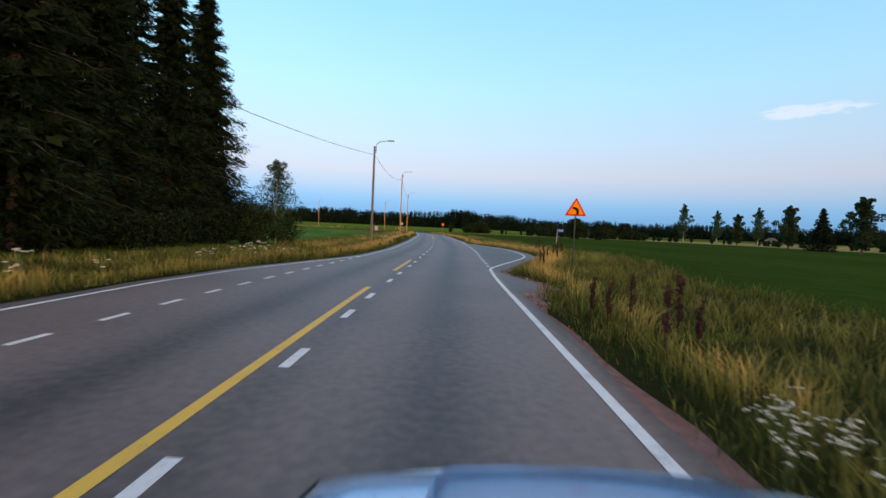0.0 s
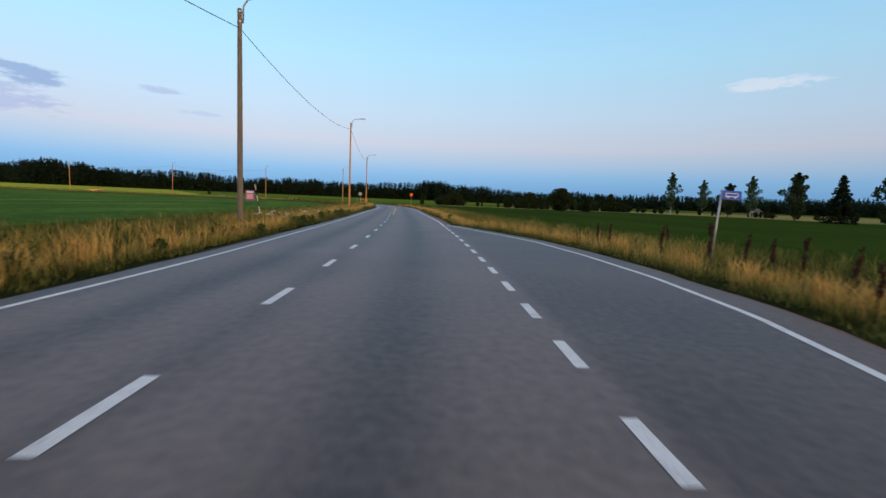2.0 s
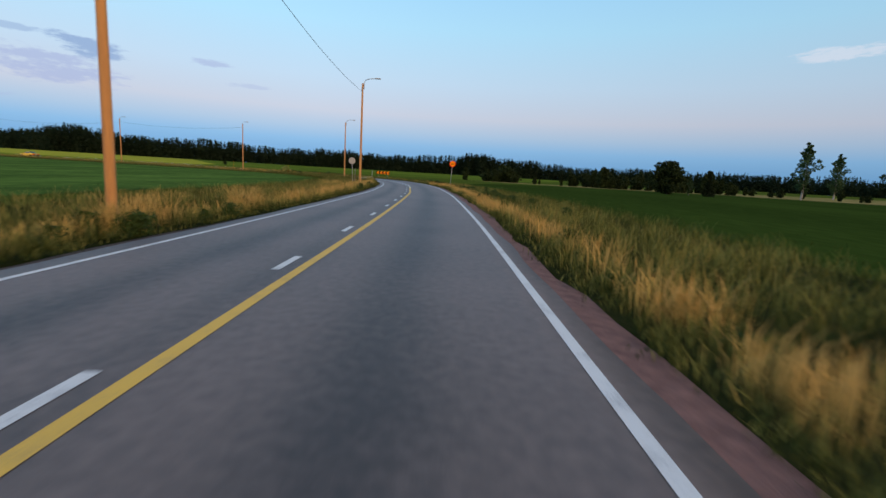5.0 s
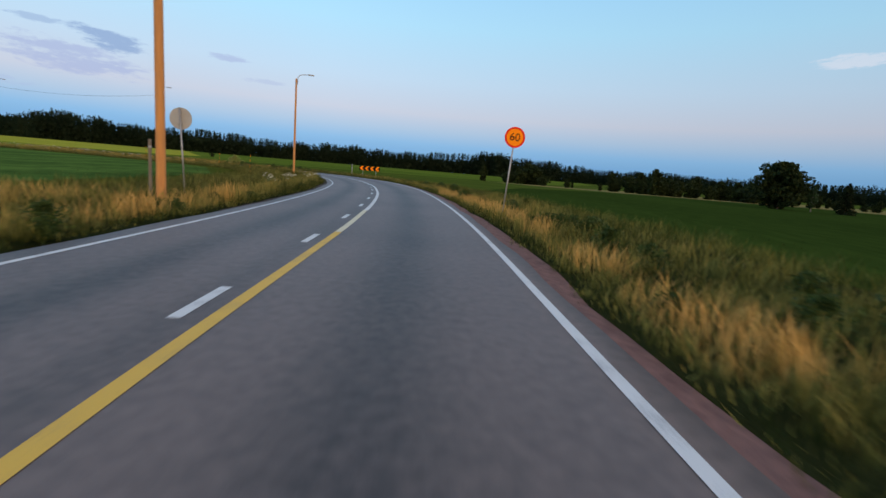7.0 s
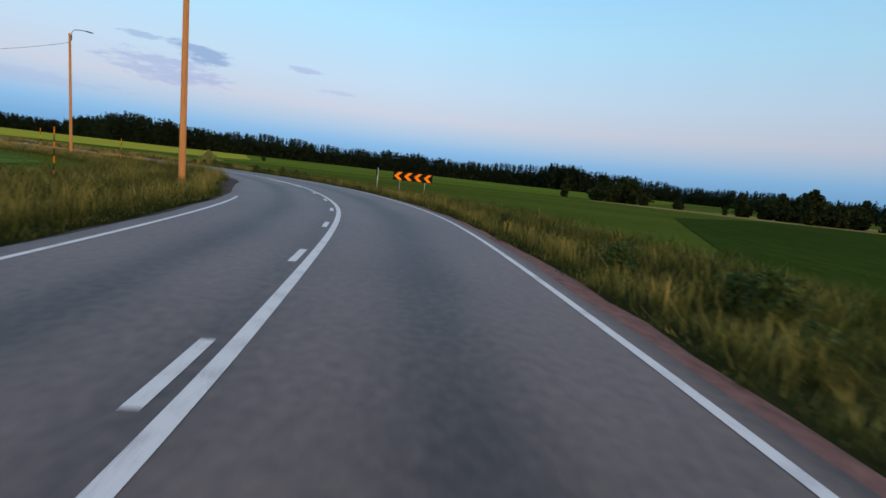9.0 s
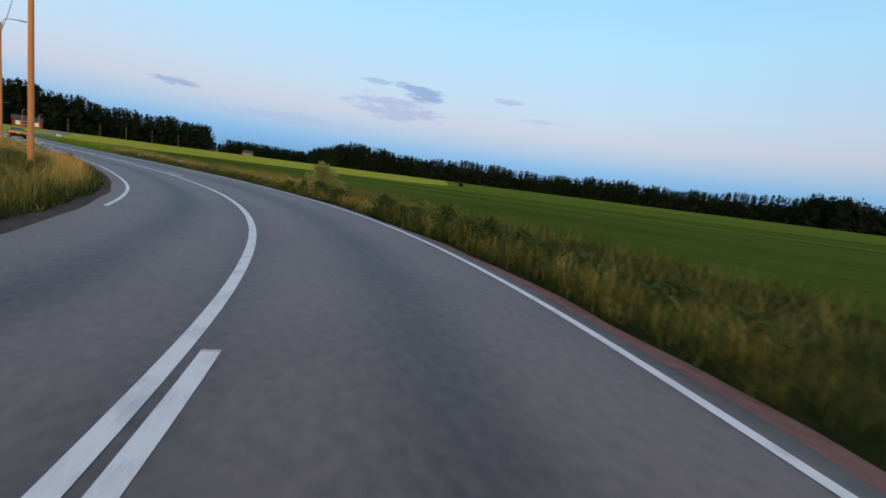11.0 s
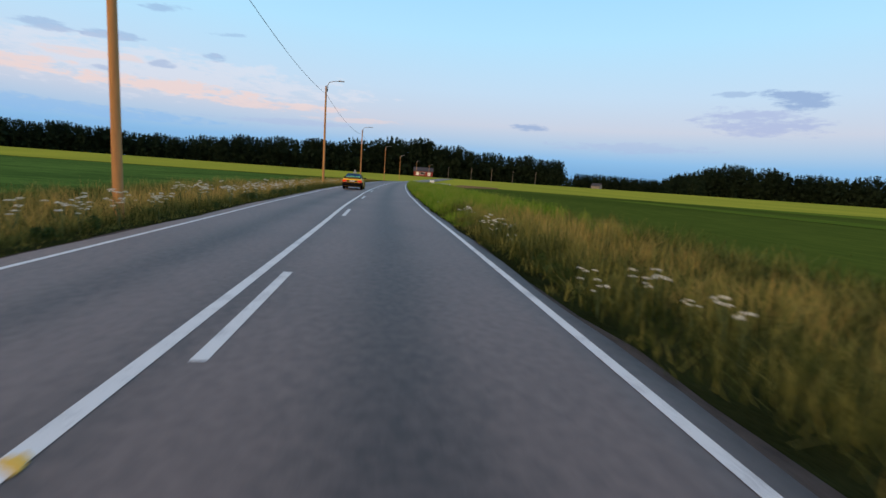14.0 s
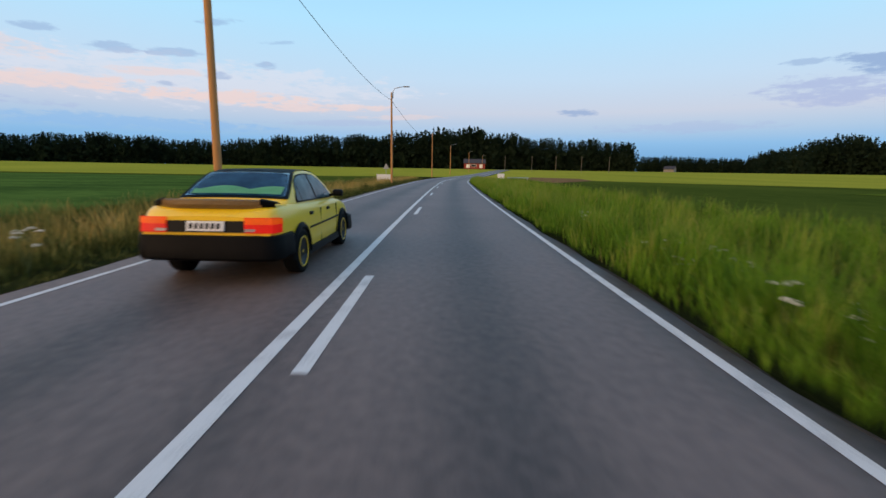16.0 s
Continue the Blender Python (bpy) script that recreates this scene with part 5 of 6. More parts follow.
def cottage(m, w, d, h, wall_mat, label, doors=()):
    c = empty("house", m)
    bm = bmesh.new()
    box(bm, -w / 2, w / 2, -d / 2, d / 2, -0.3, h)
    part("wall", bm, wall_mat, c)
    bm = bmesh.new()
    r = h + d * 0.36
    for sgn in (1, -1):
        v = [bm.verts.new(q) for q in ((-w / 2 - 0.4, sgn * (d / 2 + 0.5), h - 0.18), (w / 2 + 0.4, sgn * (d / 2 + 0.5), h - 0.18), (w / 2 + 0.4, 0, r), (-w / 2 - 0.4, 0, r),
                                       (-w / 2 - 0.4, sgn * (d / 2 + 0.5), h), (w / 2 + 0.4, sgn * (d / 2 + 0.5), h), (w / 2 + 0.4, 0, r + 0.2), (-w / 2 - 0.4, 0, r + 0.2))]
        for f in ((0, 1, 2, 3), (4, 7, 6, 5), (0, 4, 5, 1), (1, 5, 6, 2), (3, 2, 6, 7), (0, 3, 7, 4)):
            bm.faces.new([v[i] for i in f])
    part("roof", bm, ROOF_DARK, c)
    for sgn in (1, -1):
        bm = bmesh.new()
        a = [bm.verts.new((sgn * w / 2, y, z)) for y, z in ((-d / 2, h), (d / 2, h), (0, r - 0.02))]
        b = [bm.verts.new((sgn * (w / 2 - 0.15), y, z)) for y, z in ((-d / 2, h), (d / 2, h), (0, r - 0.02))]
        bm.faces.new(a)
        bm.faces.new(b[::-1])
        for i in range(3):
            bm.faces.new((a[i], b[i], b[(i + 1) % 3], a[(i + 1) % 3]))
        part("gable", bm, wall_mat, c)
    for kind, x, z0, z1, ww in doors:
        bm = bmesh.new()
        box(bm, x - ww / 2, x + ww / 2, -d / 2 - 0.06, -d / 2 + 0.02, z0, z1)
        fr = part(kind, bm, PAINTED_WHITE, c)
        if kind == "window":
            bm = bmesh.new()
            box(bm, x - ww / 2 + 0.15, x + ww / 2 - 0.15, -d / 2 - 0.075, -d / 2 - 0.06, z0 + 0.15, z1 - 0.15)
            part("pane", bm, DARKGLASS, fr)
    return tagged(c, label, "house")


cottage(pose(-444, 241, float(land(-444, 241)) + 0.6, 0, 0, 80), 15, 8, 3.6, RED_WOOD, "red boarded farm building with white doors before the wood",
        [("door", -4.6, 0.3, 2.9, 2.4), ("window", -0.6, 1.0, 2.8, 3.8), ("door", 4.6, 0.3, 2.9, 2.2)])
cottage(pose(-520, 440, float(land(-520, 440)), 0, 0, -140), 9, 7, 3.4, HOUSE_GREY, "pale small house far off between the woods", [("window", -2, 1.2, 2.8, 1.6), ("window", 2, 1.2, 2.8, 1.6)])
cottage(pose(196, 304, float(land(196, 304)), 0, 0, 200), 5, 4.5, 2.3, HOUSE_GREY, "pale house half hidden by field trees", [("window", -2, 1.0, 2.4, 1.4)])


def build_roadside_board():
    b = empty("white_box", pose(-164.5, 178.6, float(land(-164.5, 178.6)), 0, 0, -92))
    bm = bmesh.new()
    box(bm, -0.85, 0.85, -0.3, 0.3, 0.05, 1.0, 0.03)
    part("body", bm, PAINTED_WHITE, b)
    bm = bmesh.new()
    box(bm, -0.9, 0.9, -0.34, 0.34, 1.0, 1.06, 0.01)
    part("lid", bm, PAINTED_WHITE, b)
    for x in (-0.7, 0.7):
        bm = bmesh.new()
        box(bm, x - 0.06, x + 0.06, -0.2, 0.2, -0.2, 0.06)
        part("foot", bm, STEEL, b)
    tagged(b, "white painted box standing on the verge", "box")
    t = empty("warning_sign", pose(-170.0, 178.8, float(land(-170, 178.8)), 0, 0, -95))
    sign_post(t, -0.3, 2.2)
    bm = bmesh.new()
    plate(bm, rounded([(-0.4, 1.7), (0.4, 1.7), (0, 2.4)], 0.05), 0.0, 0.012)
    part("panel", bm, SIGN_BACK, t, "pale back of a triangular sign")
    tagged(t, "pale back of a triangular warning sign", "road sign")
    c = empty("white_box", pose(-190.0, 198.5, float(land(-190, 198.5)), 0, 0, -95))
    bm = bmesh.new()
    box(bm, -0.55, 0.55, -0.3, 0.3, 0.02, 1.25, 0.03)
    part("body", bm, PAINTED_WHITE, c)
    tagged(c, "small white cabinet beside the far bend", "box")
    r = empty("guard_rail", pose(-188.0, 201.0, float(land(-188, 201)), 0, 0, -80))
    bm = bmesh.new()
    tube(bm, [(-2, 0, 0.6), (2, 0, 0.6)], 0.08, 6)
    part("rail", bm, STEEL, r)
    for x in (-1.7, 0.0, 1.7):
        bm = bmesh.new()
        box(bm, x - 0.05, x + 0.05, 0.06, 0.16, -0.3, 0.65)
        part("post", bm, STEEL, r)
    tagged(r, "short grey steel guard rail over a culvert", "guard rail")


build_roadside_board()


# ---------------------------------------------------------------- flowers and weeds
UMBEL = material("white_flowers", (0.75, 0.74, 0.66), (0.55, 0.55, 0.42), 3.0, 40.0, 0.8, 0.0, island=0.6, backlit=0.2)
STALK = material("weed_stalk", (0.09, 0.13, 0.04), (0.05, 0.08, 0.025), 3.0, 40.0, 0.8, 0.0)
DOCK = material("dock_seed", (0.060, 0.017, 0.010), (0.028, 0.010, 0.007), 3.0, 40.0, 0.9, 0.0, island=0.5)
WEEDLEAF = material("weed_leaves", (0.060, 0.100, 0.022), (0.028, 0.052, 0.012), 0.8, 9.0, 0.8, 0.0, island=0.5, spec=0.2, backlit=0.2)


def umbel_plant(seed, h):
    rng = np.random.default_rng(seed)
    t = empty("umbel_flower")
    bm = bmesh.new()
    heads = []
    for i in range(rng.integers(4, 7)):
        a = rng.uniform(0, 6.28)
        r = rng.uniform(0.06, 0.26)
        e = (math.cos(a) * r, math.sin(a) * r, h * rng.uniform(0.75, 1.05))
        tube(bm, [(0, 0, -0.03), (e[0] * 0.35, e[1] * 0.35, h * 0.5), e], [0.006, 0.005, 0.003], 4, cap=False)
        heads.append((e, rng.uniform(0.045, 0.085)))
    part("stalk", bm, STALK, t)
    for e, r in heads:
        k = 26
        rr, aa = r * np.sqrt(rng.uniform(0, 1, k)), rng.uniform(0, 6.28, k)
        c = np.stack([e[0] + rr * np.cos(aa), e[1] + rr * np.sin(aa), e[2] + 0.02 * (1 - (rr / r) ** 2)], 1)
        ob = new("umbel", quads_mesh("umbel", leaf_quads(rng, c, 0.004, 0.027, 0.25, None, 1.1), UMBEL))
        ob.parent = t
    return tagged(t, "white umbel wild flower among the roadside grass", "wildflower", "white roadside flowers")


def dock_plant(seed, h):
    rng = np.random.default_rng(seed)
    t = empty("dock_plant")
    bm = bmesh.new()
    tube(bm, [(0, 0, -0.03), (0.01, 0.01, h * 0.5), (0.0, 0.02, h)], [0.009, 0.007, 0.003], 5, cap=False)
    part("stem", bm, DOCK, t)
    cs = []
    for i in range(rng.integers(5, 8)):
        a, z = rng.uniform(0, 6.28), h * rng.uniform(0.5, 0.95)
        ln = h * rng.uniform(0.12, 0.26)
        u = rng.uniform(0, 1, 70)
        cs.append(np.stack([0.20 * u * math.cos(a) * ln + rng.normal(0, 0.016, 70), 0.20 * u * math.sin(a) * ln + rng.normal(0, 0.016, 70), z - ln * 0.4 + ln * u], 1))
    ob = new("seed_spike", quads_mesh("seed_spike", leaf_quads(rng, np.concatenate(cs), 0.006, 0.030, 0.9, None, 1.3), DOCK))
    ob.parent = t
    return tagged(t, "dark red-brown dock with dry seed spikes", "weed", "docks in the verge")


def build_flowers():
    rng = np.random.default_rng(23)
    kinds = [umbel_plant(60 + i, 0.62 + 0.1 * i) for i in range(4)]
    used = [False] * 4

    def put(kinds, used, k, x, y, sc):
        sv, ov = along(x, y)
        sv = np.array([sv])
        dv = ov - edge_r(sv) if ov > 0 else -ov - edge_l(sv)
        zv = float(road_z(sv)[0] + verge_z(dv)[0])
        m = pose(x, y, zv, 0, 0, float(rng.uniform(0, 360)))
        if not used[k]:
            kinds[k].matrix_basis = m
            kinds[k].scale = (sc, sc, sc)
            used[k] = True
        else:
            ob = copy_thing(kinds[k], m)
            ob.scale = (sc, sc, sc)

    # side, start, end, count, nearest and furthest distance from the asphalt
    for side, a, b, n, d0, d1 in ((-1, (-2, 1), (-2, 14), 12, 0.8, 2.2), (-1, (-4, 34), (-4.5, 44), 9, 0.7, 2.0), 
                                  (-1, (-12, 124), (-16, 136), 16, 0.8, 2.5), (1, (-50, 174), (-58, 176), 4, 0.8, 2.0), (1, (-60, 176), (-96, 180), 46, 0.3, 1.3), (-1, (-60, 170), (-112, 174), 60, 0.5, 2.6), (-1, (-70, 171), (-104, 173.5), 64, 0.3, 1.3),
                                  (-1, (-112, 174), (-135, 177), 20, 0.6, 2.2), (1, (-96, 180), (-122, 183), 14, 0.5, 1.6)):
        s0, s1 = along(*a)[0], along(*b)[0]
        for i in range(n):
            s = rng.uniform(s0, s1) if i % 3 else s0 + (s1 - s0) * (0.5 + 0.5 * math.sin(i * 1.7))
            d = rng.uniform(d0, d1)
            e = float(edge_r(np.array([s]))[0]) if side > 0 else float(edge_l(np.array([s]))[0])
            x, y = spot(np.array([s]), np.array([side * (e + d)]))[0]
            put(kinds, used, int(rng.integers(0, 4)), float(x), float(y), float(rng.uniform(0.70, 0.95) if side < 0 else rng.uniform(0.48, 0.72)))
    docks = [dock_plant(80 + i, 0.95 + 0.12 * i) for i in range(3)]
    dused = [False] * 3
    for x, y in ((4.56, 0.48), (4.71, 0.17), (5.19, 0.64), (5.32, -0.68), (5.47, -0.88), (4.89, -1.32), (5.61, 12.75), (5.57, 11.63), (6.7, 19.15), (7.44, 27.1), (8.1, 22.5), (6.6, 17.0), (7.1, 17.1), (7.3, 24.85), (8.54, 25.6), (9.37, 30.8), (8.96, 25.4), (8.59, 24.1), (7.7, 21.7), (7.76, 32.7), (8.0, 32.1)):
        put(docks, dused, int(rng.integers(0, 3)), x, y, float(rng.uniform(0.72, 0.9)) if y < 5 else float(rng.uniform(0.8, 1.0)))
    for x, y in ((4.79, -3.15), (5.14, -3.31), (4.85, -3.9), (4.7, -3.6), (5.05, -4.0), (5.0, -2.92), (5.35, -3.5), (5.3, -2.6)):
        for i in range(3):
            put(kinds, used, int(rng.integers(0, 4)), x + float(rng.normal(0.1, 0.22)), y + float(rng.normal(0, 0.2)), float(rng.uniform(0.30, 0.42)))
    for x, y in ((-86.7, 180.3), (-87.4, 180.55), (-55, 177.8), (-61.7, 178.5), (-96.2, 169.4), (-98, 170.65), (-113.4, 182.6), (-113.0, 183.0), (-112.9, 183.4), (-115.5, 183.1), (-116.6, 183.5)):
        for i in range(4):
            put(kinds, used, int(rng.integers(0, 4)), x + float(rng.normal(0, 0.5)), y + float(rng.normal(0, 0.25)), float(rng.uniform(0.50, 0.68)))
    weeds = [broadleaf(90 + i, 0.75 + 0.15 * i, 0.5, WEEDLEAF, 760, 0.080, STALK, 0.02, name="weed_clump") for i in range(3)]
    for w in weeds:
        tagged(w, "dark green bushy weeds at the road's edge", "weed", "bushy weeds")
    wused = [False] * 3
    # side, start, end, count, nearest and furthest distance from the asphalt, size
    for side, a, b, n, d0, d1, z0, z1 in ((1, (-31, 165), (-51, 174), 32, 0.7, 2.2, 0.45, 0.85), (1, (-5, 45), (-5.5, 108), 22, 0.55, 1.6, 0.25, 0.5), (1, (-3, 80), (-9, 125), 26, 2.0, 3.8, 0.4, 0.7), (1, (-7, 118), (-16, 150), 12, 1.2, 2.8, 0.45, 0.8),
                                          (-1, (-4, 22), (-6, 60), 30, 0.45, 1.2, 0.25, 0.5), (-1, (-6, 60), (-16, 135), 24, 0.45, 1.3, 0.25, 0.5), (1, (-52, 174), (-92, 178), 26, 0.30, 1.1, 0.25, 0.45), (-1, (-60, 170), (-112, 174), 24, 0.3, 1.0, 0.2, 0.4)):
        s0, s1 = along(*a)[0], along(*b)[0]
        for i in range(n):
            s, d = rng.uniform(s0, s1), rng.uniform(d0, d1)
            e = float(edge_r(np.array([s]))[0]) if side > 0 else float(edge_l(np.array([s]))[0])
            x, y = spot(np.array([s]), np.array([side * (e + d)]))[0]
            put(weeds, wused, int(rng.integers(0, 3)), float(x), float(y), float(rng.uniform(z0, z1)))


build_flowers()


# ---------------------------------------------------------------- cars
def paint(name, c, dark, flake=0.02):
    return material(name, c, dark, 1.2, 90.0, 0.35, 0.0, coat=0.3, mixlo=0.2, mixhi=0.6)


YELLOW = paint("yellow_car_paint", (0.92, 0.58, 0.012), (0.86, 0.53, 0.012))
BLUE = material("light_blue_car_paint", (0.27, 0.50, 0.78), (0.24, 0.46, 0.73), 1.2, 90.0, 0.22, 0.0, metal=0.35, coat=1.0)
TRIM = material("black_trim", (0.006, 0.006, 0.007), None, 2.0, 60.0, 0.5, 0.0, spec=0.15)
TYRE = material("tyre_rubber", (0.008, 0.008, 0.008), None, 4.0, 60.0, 0.85, 0.2, spec=0.1)
RIM_BLACK = material("rim_black", (0.02, 0.02, 0.02), None, 4.0, 60.0, 0.4, 0.0)
# the blue of the reflected sky is painted into both glass base colours
CARGLASS = material("car_glass_sky_tint", (0.030, 0.105, 0.21), (0.016, 0.055, 0.12), 2.5, 5.0, 0.05, 0.0, spec=0.6)
SIDEGLASS = material("side_glass_sky_tint", (0.17, 0.27, 0.32), (0.10, 0.17, 0.20), 2.5, 5.0, 0.05, 0.0, spec=0.6)
LENS_RED = material("tail_lens_red", (0.78, 0.018, 0.01), (0.60, 0.012, 0.008), 4.0, 60.0, 0.25, 0.0, spec=0.25)
LENS_AMBER = material("tail_lens_amber", (0.90, 0.17, 0.012), None, 4.0, 60.0, 0.25, 0.0, spec=0.25)
for lens, glow in ((LENS_RED, (1.0, 0.03, 0.02, 1)), (LENS_AMBER, (1.0, 0.16, 0.01, 1))):
    shader = lens.node_tree.nodes["Principled BSDF"]
    shader.inputs["Emission Color"].default_value, shader.inputs["Emission Strength"].default_value = glow, 0.22
LENS_CLEAR = material("head_lens", (0.55, 0.58, 0.60), None, 4.0, 60.0, 0.1, 0.0, coat=0.8)
SPOILER = material("brown_bare_trunk", (0.42, 0.26, 0.09), (0.28, 0.17, 0.07), 2.0, 40.0, 0.5, 0.0)
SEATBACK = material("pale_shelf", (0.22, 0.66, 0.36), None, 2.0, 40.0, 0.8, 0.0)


def loft(bm, rows):
    """Skins rows of equally many points, mirrored over y."""
    n = len(rows[0])
    grid = []
    for r in rows:
        ring = [bm.verts.new(p) for p in r]
        mir = [bm.verts.new((p[0], -p[1], p[2])) for p in r]
        grid.append((ring, mir))
    for (a, ma), (b, mb) in zip(grid, grid[1:]):
        for i in range(n - 1):
            bm.faces.new((a[i], b[i], b[i + 1], a[i + 1]))
            bm.faces.new((ma[i], ma[i + 1], mb[i + 1], mb[i]))
    for (r, m), fwd in ((grid[0], 1), (grid[-1], 0)):
        for i in range(n - 1):
            bm.faces.new((r[i], r[i + 1], m[i + 1], m[i]) if fwd else (r[i], m[i], m[i + 1], r[i + 1]))
    bmesh.ops.remove_doubles(bm, verts=bm.verts, dist=0.002)
    return bm


def eased(x, rows, k):
    """A column of rows over x, rounded off where its slope changes."""
    a = np.array(rows, float)
    d = np.linspace(-0.06, 0.06, 9)
    return np.mean([np.interp(x + q, a[:, 0], a[:, k]) for q in d], axis=0)


#        x     top   half-width  bottom
HULL = [(-0.06, 0.80, 0.74, 0.40), (0.00, 0.86, 0.765, 0.38), (0.07, 0.925, 0.79, 0.36), (0.20, 0.95, 0.815, 0.30), (0.75, 0.955, 0.84, 0.24), (1.4, 0.935, 0.85, 0.20), (2.2, 0.92, 0.852, 0.20), (2.95, 0.905, 0.845, 0.20),
        (3.5, 0.845, 0.83, 0.20), (3.95, 0.755, 0.80, 0.22), (4.14, 0.69, 0.73, 0.24), (4.25, 0.58, 0.62, 0.32)]
#         x     roof   half-width at the waist
CABIN = [(0.58, 0.935, 0.73), (0.80, 1.05, 0.752), (1.05, 1.20, 0.765), (1.30, 1.325, 0.775), (1.60, 1.375, 0.78), (2.05, 1.38, 0.78), (2.35, 1.335, 0.78), (2.65, 1.17, 0.775), (3.05, 0.92, 0.755)]


def hull_row(x):
    zt, hw, zb = (float(eased(x, HULL, k)) for k in (1, 2, 3))
    return [(x, 0, zb), (x, hw * 0.80, zb), (x, hw * 0.95, zb + 0.04), (x, hw * 0.985, zb + 0.12), (x, hw, zb + 0.25), (x, hw * 1.0, max(0.58, zb + 0.27)), (x, hw * 0.992, max(zt - 0.22, zb + 0.28)),
            (x, hw * 0.975, zt - 0.10), (x, hw * 0.945, zt - 0.04), (x, hw * 0.90, zt - 0.012), (x, hw * 0.75, zt + 0.004), (x, hw * 0.4, zt + 0.018), (x, 0, zt + 0.024)]


def cabin_side(x, z):
    """Half-width of the cabin at x, at the height z."""
    hw = float(eased(x, CABIN, 2))
    f = max(0.0, (z - 0.92) / 0.45)
    return hw - 0.12 * f - 0.09 * f * f


def cabin_row(x):
    zt, zb = float(eased(x, CABIN, 1)), 0.90
    row = [(x, cabin_side(x, zb + (zt - 0.04 - zb) * f), zb + (zt - 0.04 - zb) * f) for f in (0, 0.25, 0.5, 0.75, 1.0)]
    e = row[-1][1]
    return row + [(x, e - 0.012, zt - 0.018), (x, e - 0.04, zt - 0.003), (x, e * 0.75, zt + 0.006), (x, e * 0.4, zt + 0.012), (x, 0, zt + 0.014)]


def shell(name, rows, mat, parent, label="", thick=0.006):
    """A thin curved panel from rows of points, given thickness downwards and inwards."""
    bm = bmesh.new()
    grid = [[bm.verts.new(p) for p in r] for r in rows]
    for a, b in zip(grid, grid[1:]):
        for i in range(len(a) - 1):
            bm.faces.new((a[i], b[i], b[i + 1], a[i + 1]))
    bmesh.ops.solidify(bm, geom=bm.faces[:], thickness=thick)
    ob = part(name, bm, mat, parent, label, smooth=True)
    ob.data.set_sharp_from_angle(angle=radians(35))
    return ob


def pane(name, pts, off, mat, parent, label=""):
    """A flat panel from a corner loop, pushed out and given thickness."""
    bm = bmesh.new()
    o = Vector(off)
    a = [bm.verts.new(Vector(p) + o) for p in pts]
    b = [bm.verts.new(Vector(p) - o * 0.6) for p in pts]
    bm.faces.new(a)
    bm.faces.new(b[::-1])
    for i in range(len(a)):
        j = (i + 1) % len(a)
        bm.faces.new((a[i], a[j], b[j], b[i]))
    return part(name, bm, mat, parent, label)


def lathe(bm, x, y, z, profile, seg=32):
    """A ring round an axle along y: profile rows of radius and y offset."""
    rings = [[bm.verts.new((x + r * math.cos(a), y + o, z + r * math.sin(a))) for a in (2 * math.pi * k / seg for k in range(seg))] for r, o in profile]
    for a, b in zip(rings, rings[1:]):
        for k in range(seg):
            bm.faces.new((a[k], a[(k + 1) % seg], b[(k + 1) % seg], b[k]))
    return bm


def over_top(x0, x1, inset, lift, steps=12, across=10):
    """Rows of a panel laid over the cabin's top between x0 and x1, inset from its edges."""
    rows = []
    for x in np.linspace(x0, x1, steps):
        zt = float(eased(x, CABIN, 1))
        e = cabin_side(x, zt - 0.04) - 0.03 - inset
        rows.append([(float(x), float(e * q), zt + lift + 0.012 * (1 - q * q)) for q in np.linspace(-1, 1, across)])
    return rows


def side_pane(sg, loop, lift):
    """Rows of a side pane between the lower and upper outline, which are rows of x, z below and z above."""
    a = np.array(loop, float)
    rows = []
    for x in np.linspace(a[0, 0], a[-1, 0], 10):
        lo, hi = np.interp(x, a[:, 0], a[:, 1]), np.interp(x, a[:, 0], a[:, 2])
        rows.append([(float(x), sg * (cabin_side(x, z) + lift), float(z)) for z in np.linspace(lo, hi, 5)])
    return rows


